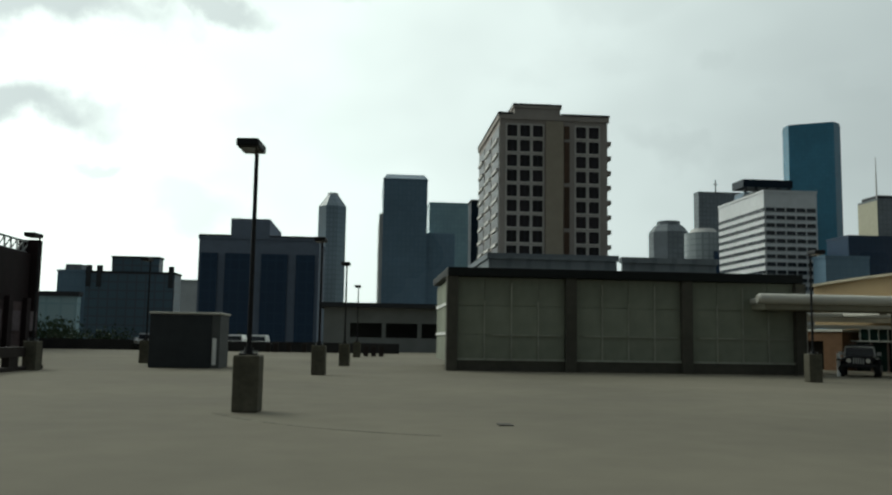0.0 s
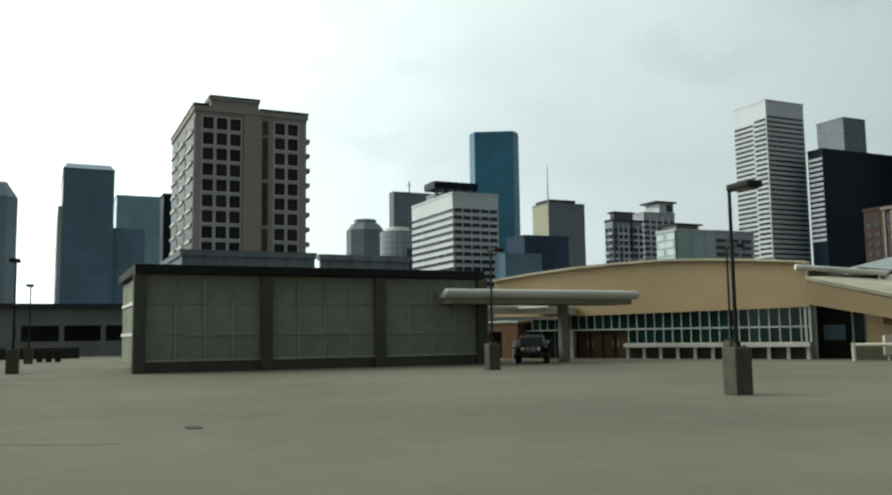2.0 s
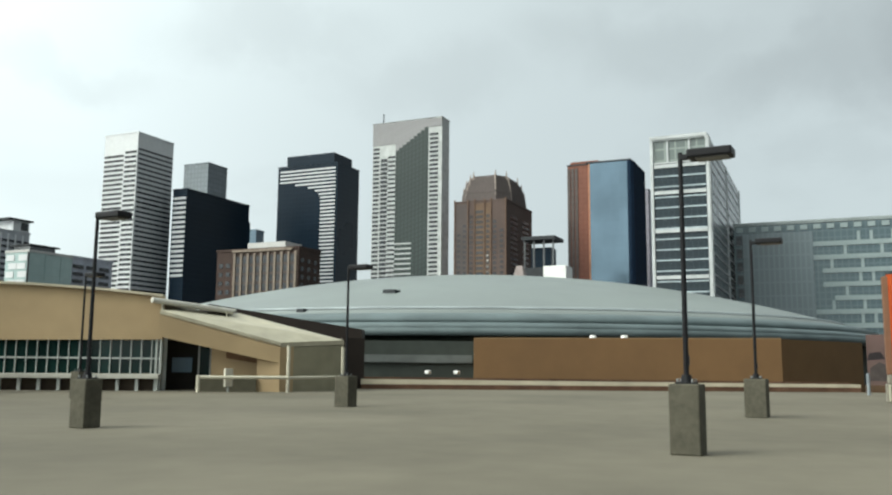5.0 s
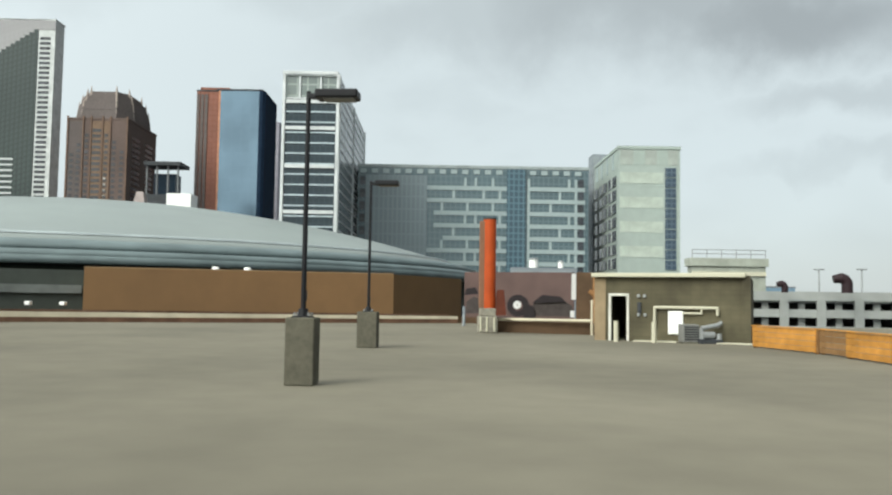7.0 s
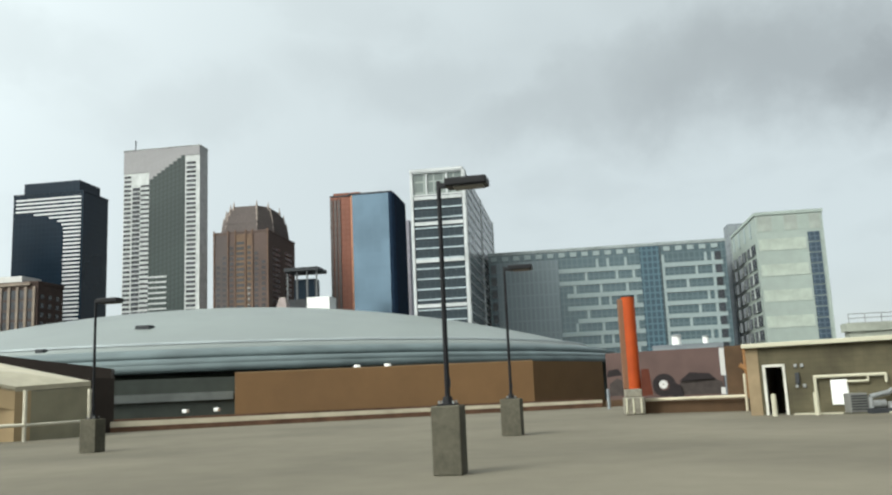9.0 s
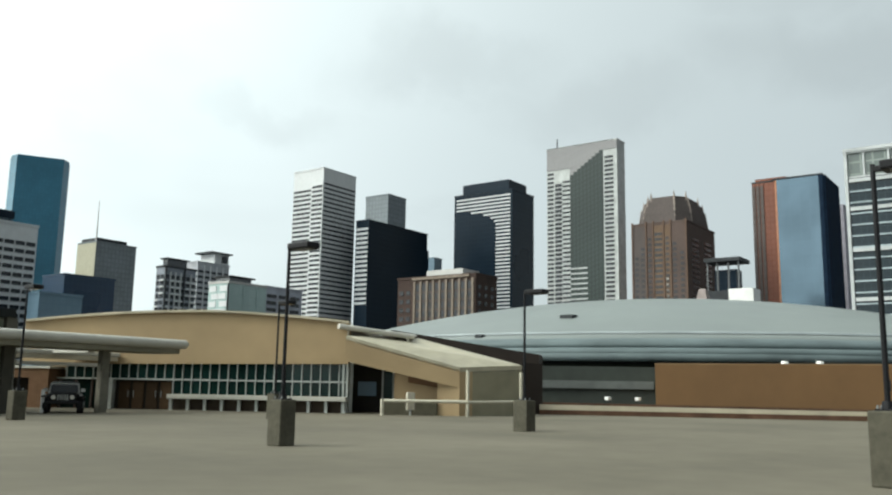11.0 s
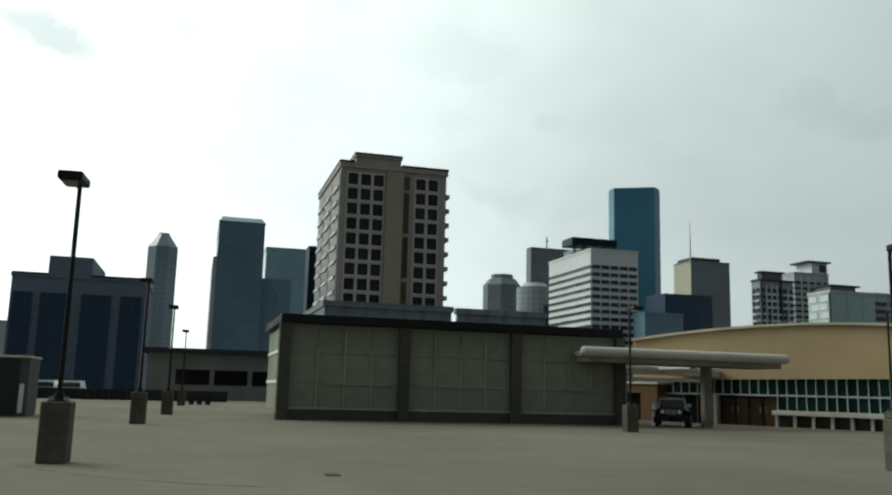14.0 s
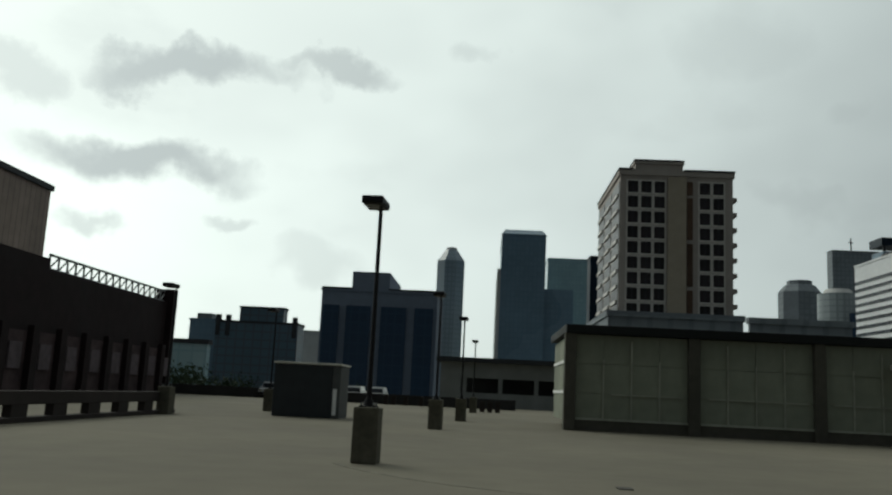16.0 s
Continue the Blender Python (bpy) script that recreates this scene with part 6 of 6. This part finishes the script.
for az in (108.95, 111.3, 115.1):
    x, y = polar(az, 105)
    t = thing("roof_light_pole", at(x, y, zz(0.4) + GROUND), "slim grey lamp pole on the far car park roof", "lamp post", "far lamps")
    part("pole", tube(bmesh.new(), (0, 0, 0), (0, 0, 3.6), 0.1, 0.07), STEEL, t)
    part("lamp_head", box(-0.2, -0.55, 3.5, 0.2, 0.55, 3.65, 0.03), STEEL, t)
GREEN_GREY = mat("grey_green_plant_wall", (0.27, 0.285, 0.245), 0.8, grain=1)
bb = tower("cream_plant_building", lot(101.2, 101.5, 105.9, 112), rise(112, 2.55), GREEN_GREY, "grey-green plant building with a railed flat roof", group="low buildings")

wx, wy, h = bb["wx"], bb["wy"], bb["h"]
for zr in (0.55, 1.05):
    part("roof_rail", tube(bmesh.new(), (-wx / 2, -wy / 2, h + 1 + zr), (-wx / 2, wy / 2, h + 1 + zr), 0.05, n=8), STEEL, bb)
for i in range(6):
    y = -wy / 2 + i * wy / 5
    part("rail_post", tube(bmesh.new(), (-wx / 2, y, h + 0.9), (-wx / 2, y, h + 2.05), 0.05, n=8), STEEL, bb)
panels(bb, "W", "cornice", [(0, 1, h - 1.2, h - 0.7)], CREAM, 0.25)

# ---- small kiosk, barrier and dark hall at the shaded end ----
KIOSK = mat("dark_slate_render", (0.038, 0.042, 0.046), 0.8, grain=2, vary=0.1)
kx, ky = polar(-18.75, 41.3)
ki = thing("ticket_kiosk", at(kx, ky), "dark slate kiosk with a pale roof edge and a white door", "kiosk")
part("wall", box(0, 0, 0, 2.75, 2.6, 2.42, 0.03), KIOSK, ki)
part("roof", box(-0.03, -0.06, 2.42, 3.16, 2.7, 2.52, 0.02), CANOPY, ki)
part("annex", box(2.75, 0.06, 0, 3.12, 2.5, 2.42), mat("kiosk_side_grey", (0.10, 0.105, 0.105), 0.8, grain=2), ki)
part("door", box(2.80, 0.02, 0.15, 2.98, 0.08, 1.35, 0.01), WHITE, ki)

BAR = mat("dark_barrier_concrete", (0.032, 0.026, 0.024), 0.9, grain=2, stain=0.25)
bar = thing("deck_barrier", at(-13.6, 0), "dark low barrier with openings along the deck", "barrier")
part("top_beam", box(-0.15, 14, 0.52, 0.15, 37.5, 0.92, 0.02), BAR, bar)
part("kerb", box(-0.2, 14, 0, 0.2, 37.5, 0.16, 0.02), BAR, bar)
bp = mesh_of("post", box(-0.14, -0.45, 0.16, 0.14, 0.45, 0.52), BAR)
for i in range(10):
    part("post", bp, None, bar, m=pose(0, 15 + i * 2.45, 0))

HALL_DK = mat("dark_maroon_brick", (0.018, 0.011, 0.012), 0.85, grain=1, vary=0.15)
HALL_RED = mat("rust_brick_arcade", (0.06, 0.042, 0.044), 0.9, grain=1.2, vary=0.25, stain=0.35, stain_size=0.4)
dh = thing("dark_brick_hall", at(-32.0, 0, GROUND), "dark brick hall with a steel truss along its roof", "hall")
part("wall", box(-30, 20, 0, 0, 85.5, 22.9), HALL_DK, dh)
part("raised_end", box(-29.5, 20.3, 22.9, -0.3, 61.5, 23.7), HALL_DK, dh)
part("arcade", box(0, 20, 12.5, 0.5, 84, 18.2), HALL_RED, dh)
for i in range(16):
    y = 22 + i * 4.0
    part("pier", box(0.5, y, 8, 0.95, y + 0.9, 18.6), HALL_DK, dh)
    part("arcade_panel", box(0.5, y + 1.6, 15.6, 0.7, y + 3.2, 17.4), mat("faded_panel", (0.10, 0.08, 0.088), 0.85, grain=2, vary=0.2), dh)
TR = thing("roof_truss", at(-32.0, 0, GROUND), "pale steel lattice truss on the hall roof", "truss")
n = 17
y0, y1 = 61.5, 85.0
for zt in (22.95, 24.0):
    part("chord", tube(bmesh.new(), (-0.4, y0, zt), (-0.4, y1, zt), 0.11, n=8), STEEL, TR)
brace = mesh_of("brace", tube(tube(bmesh.new(), (0, 0, 22.95), (0, (y1 - y0) / n, 24.0), 0.07, n=6), (0, 0, 22.95), (0, 0, 24.0), 0.08, n=6), STEEL)
for i in range(n):
    part("brace", brace, None, TR, m=pose(-0.4, y0 + i * (y1 - y0) / n, 0))
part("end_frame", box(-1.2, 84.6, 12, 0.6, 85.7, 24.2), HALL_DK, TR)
bk = thing("brown_block", at(-56.5, 0, GROUND), "tall brown ribbed metal block behind the dark hall", "building")
RIB = mat("brown_ribbed_metal", (0.30, 0.235, 0.20), 0.7, grain=0.8, vary=0.08, lines=(1.2, 60.0, 0.1, (0.21, 0.16, 0.135)))
part("wall", box(-40, 60, 0, 0, 105.5, 38.3), RIB, bk)
part("roof", box(-40.3, 59.7, 38.3, 0.3, 105.8, 39.0), DARK_METAL, bk)

# parapet and low garage at the far end of the deck
PARAPET = mat("dark_parapet", (0.035, 0.034, 0.034), 0.9, grain=1, stain=0.2)
fp = thing("far_parapet", at(0, 0), "dark low parapet at the far edge of the deck", "parapet", kind="structure")
part("wall", box(-62, 83, 0, 3, 83.4, 0.95), PARAPET, fp)
d = 95
lg = thing("low_garage", at(*polar(-7.9, d), GROUND), "low grey garage with dark openings and a dark roof edge", "garage")
W_ = 17.5
zl = lambda el: EYE + d * math.tan(radians(el)) - GROUND
part("roof_edge", box(-0.5, -1, zl(1.95), W_, 12, zl(2.25)), DARK_METAL, lg)
part("upper_wall", box(0, 0, zl(0.95), W_, 0.4, zl(1.95)), GARAGE, lg)
part("lower_wall", box(0, 0, 0, W_, 0.4, zl(0.0)), GARAGE, lg)
# the same near-black wall fills the openings with shade
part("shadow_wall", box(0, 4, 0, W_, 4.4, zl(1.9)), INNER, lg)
for x in (0, 2.4, 6.3, 10.2, 14.1):
    w = 2.2 if x == 0 else 0.45
    part("column", box(x, -0.05, zl(0.0), x + w, 0.45, zl(0.95)), GARAGE, lg)

# cars parked behind the far parapet
def parked_car(az, d, paint, label):
    t = thing("parked_car", at(*polar(az, d)), label, "car", "cars behind the parapet")
    body = box(-0.92, 0, 0.32, 0.92, 4.6, 0.95, 0.1)
    part("body", body, paint, t)
    part("cabin", prism(bmesh.new(), [(-0.86, 1.0), (0.86, 1.0), (0.86, 4.3), (-0.86, 4.3)], 0.93, 1.58, 0.82), paint, t)
    part("windscreen", prism(bmesh.new(), [(-0.72, 0.96), (0.72, 0.96), (0.72, 1.25), (-0.72, 1.25)], 1.0, 1.42, 0.93), DARK_GLASS, t)
    part("bumper", box(-0.93, -0.1, 0.34, 0.93, 0.06, 0.58, 0.04), RUBBER, t)
    for sx in (-1, 1):
        part("headlight", box(sx * 0.68 - 0.18, -0.03, 0.68, sx * 0.68 + 0.18, 0.04, 0.84, 0.02), CHROME, t)
        part("mirror", box(sx * 1.0 - 0.1, 1.2, 0.98, sx * 1.0 + 0.1, 1.3, 1.14, 0.02), paint, t)
        for y in (0.85, 3.7):
            wheel = part("wheel", tube(bmesh.new(), (sx * 0.72, y, 0.33), (sx * 0.94, y, 0.33), 0.33, n=18), RUBBER, t)
            part("rim", tube(bmesh.new(), (sx * 0.935, y, 0.33), (sx * 0.95, y, 0.33), 0.2, n=12), STEEL, wheel)


SILVER = mat("silver_car_paint", (0.34, 0.35, 0.37), 0.3, 0.3, grain=3, vary=0.04)
parked_car(-19.05, 85.2, SILVER, "silver car parked behind the dark parapet")
parked_car(-13.7, 84.6, WHITE, "white car parked behind the dark parapet")
parked_car(-12.2, 84.4, WHITE, "white car parked behind the dark parapet")

# short posts along the far edge
pst = mesh_of("edge_post", box(-0.2, -0.2, 0, 0.2, 0.2, 0.85, 0.02), BAR)
for az in (-11.4, -10.9, -10.1, -9.1, -5.1, -4.6, -4.1):
    ob = new("edge_post", pst)
    ob.matrix_basis = at(*polar(az, 82 if az < -8 else 70))
    tagged(ob, "short dark post at the far edge of the deck", "post", "edge posts")

# street trees behind the far parapet
BARK = mat("dark_bark", (0.05, 0.038, 0.028), 0.95, grain=4, vary=0.3)
LEAF = mat("dark_green_leaves", (0.035, 0.055, 0.028), 0.8, grain=3, vary=0.4, each=0.2)


def tree(x, y, height, spread, seed):
    r = random.Random(seed)
    t = thing("street_tree", at(x, y, GROUND), "dark green broad-leaved street tree beyond the parapet", "tree", "street trees")
    bm = tube(bmesh.new(), (0, 0, 0), (0.2, 0.1, height * 0.5), 0.34, 0.2, 10)
    tips = []
    for i in range(9):
        a = i * 2.4 + r.uniform(-0.3, 0.3)
        z0 = height * r.uniform(0.38, 0.55)
        tip = (spread * r.uniform(0.4, 0.8) * math.cos(a), spread * r.uniform(0.4, 0.8) * math.sin(a), height * r.uniform(0.6, 0.92))
        tube(bm, (0.15, 0.08, z0), tip, 0.13, 0.03, 7)
        tips.append(tip)
    part("trunk", bm, BARK, t)
    verts, faces = [], []
    for k in range(1500):
        c = r.choice(tips)
        s = spread * 0.42
        p = Vector((c[0] + r.gauss(0, s * 0.6), c[1] + r.gauss(0, s * 0.6), c[2] + r.gauss(0, s * 0.42)))
        q = Euler((r.uniform(0, 6.3), r.uniform(0, 6.3), r.uniform(0, 6.3))).to_matrix()
        l = r.uniform(0.14, 0.3)
        i = len(verts)
        for v in ((-l, 0, 0), (0, -l * 0.5, 0.05), (l, 0, 0), (0, l * 0.5, 0.05)):
            verts.append(p + q @ Vector(v))
        faces.append((i, i + 1, i + 2, i + 3))
    me = bpy.data.meshes.new("crown")
    me.from_pydata(verts, [], faces)
    me.materials.append(LEAF)
    part("crown", me, LEAF, t)
    return t


for i, (az, dd, el) in enumerate(((-24.9, 108, 1.0), (-23.9, 112, 0.6), (-22.6, 118, 0.3), (-20.9, 120, 0.1), (-14.8, 118, 0.2), (-13.6, 116, 0.0))):
    x, y = polar(az, dd)
    tree(x, y, EYE + dd * math.tan(radians(el)) - GROUND + 0.6, 3.4, 30 + i)

# small marks on the deck
SCUFF = mat("dark_oil_stain", (0.055, 0.05, 0.042), 0.8, grain=5, vary=0.3)
x, y = polar(4.1, 15.6)
solid("drain_cover", box(-0.13, -0.18, 0, 0.13, 0.18, 0.018, 0.005), SCUFF, at(x, y), "small dark drain cover in the deck", "drain cover")


def tyre_mark(r, a0, a1, w):
    """A thin curved rubber mark."""
    bm = bmesh.new()
    n = 24
    q = []
    for i in range(n + 1):
        a = radians(a0 + (a1 - a0) * i / n)
        q.append([bm.verts.new((rr * math.cos(a), rr * math.sin(a), z)) for rr, z in ((r, 0.0), (r + w, 0.0), (r + w, 0.004), (r, 0.004))])
    for a, b in zip(q, q[1:]):
        for i in range(4):
            bm.faces.new((a[i], a[(i + 1) % 4], b[(i + 1) % 4], b[i]))
    bm.faces.new(q[0])
    bm.faces.new(q[-1][::-1])
    bmesh.ops.recalc_face_normals(bm, faces=bm.faces)
    return bm


TYRE = mat("faint_tyre_rubber", (0.126, 0.116, 0.089), 0.9, grain=6, vary=0.25, stain=0.2, stain_size=1.5)
for az, d, r, a0, a1 in ((-9.6, 15.2, 7.2, 205, 250),):
    x, y = polar(az, d)
    solid("tyre_mark", tyre_mark(r, a0, a1, 0.12), TYRE, at(x - r * math.cos(radians((a0 + a1) / 2)), y - r * math.sin(radians((a0 + a1) / 2)), 0.0), "faint curved tyre mark on the concrete deck", "tyre mark")
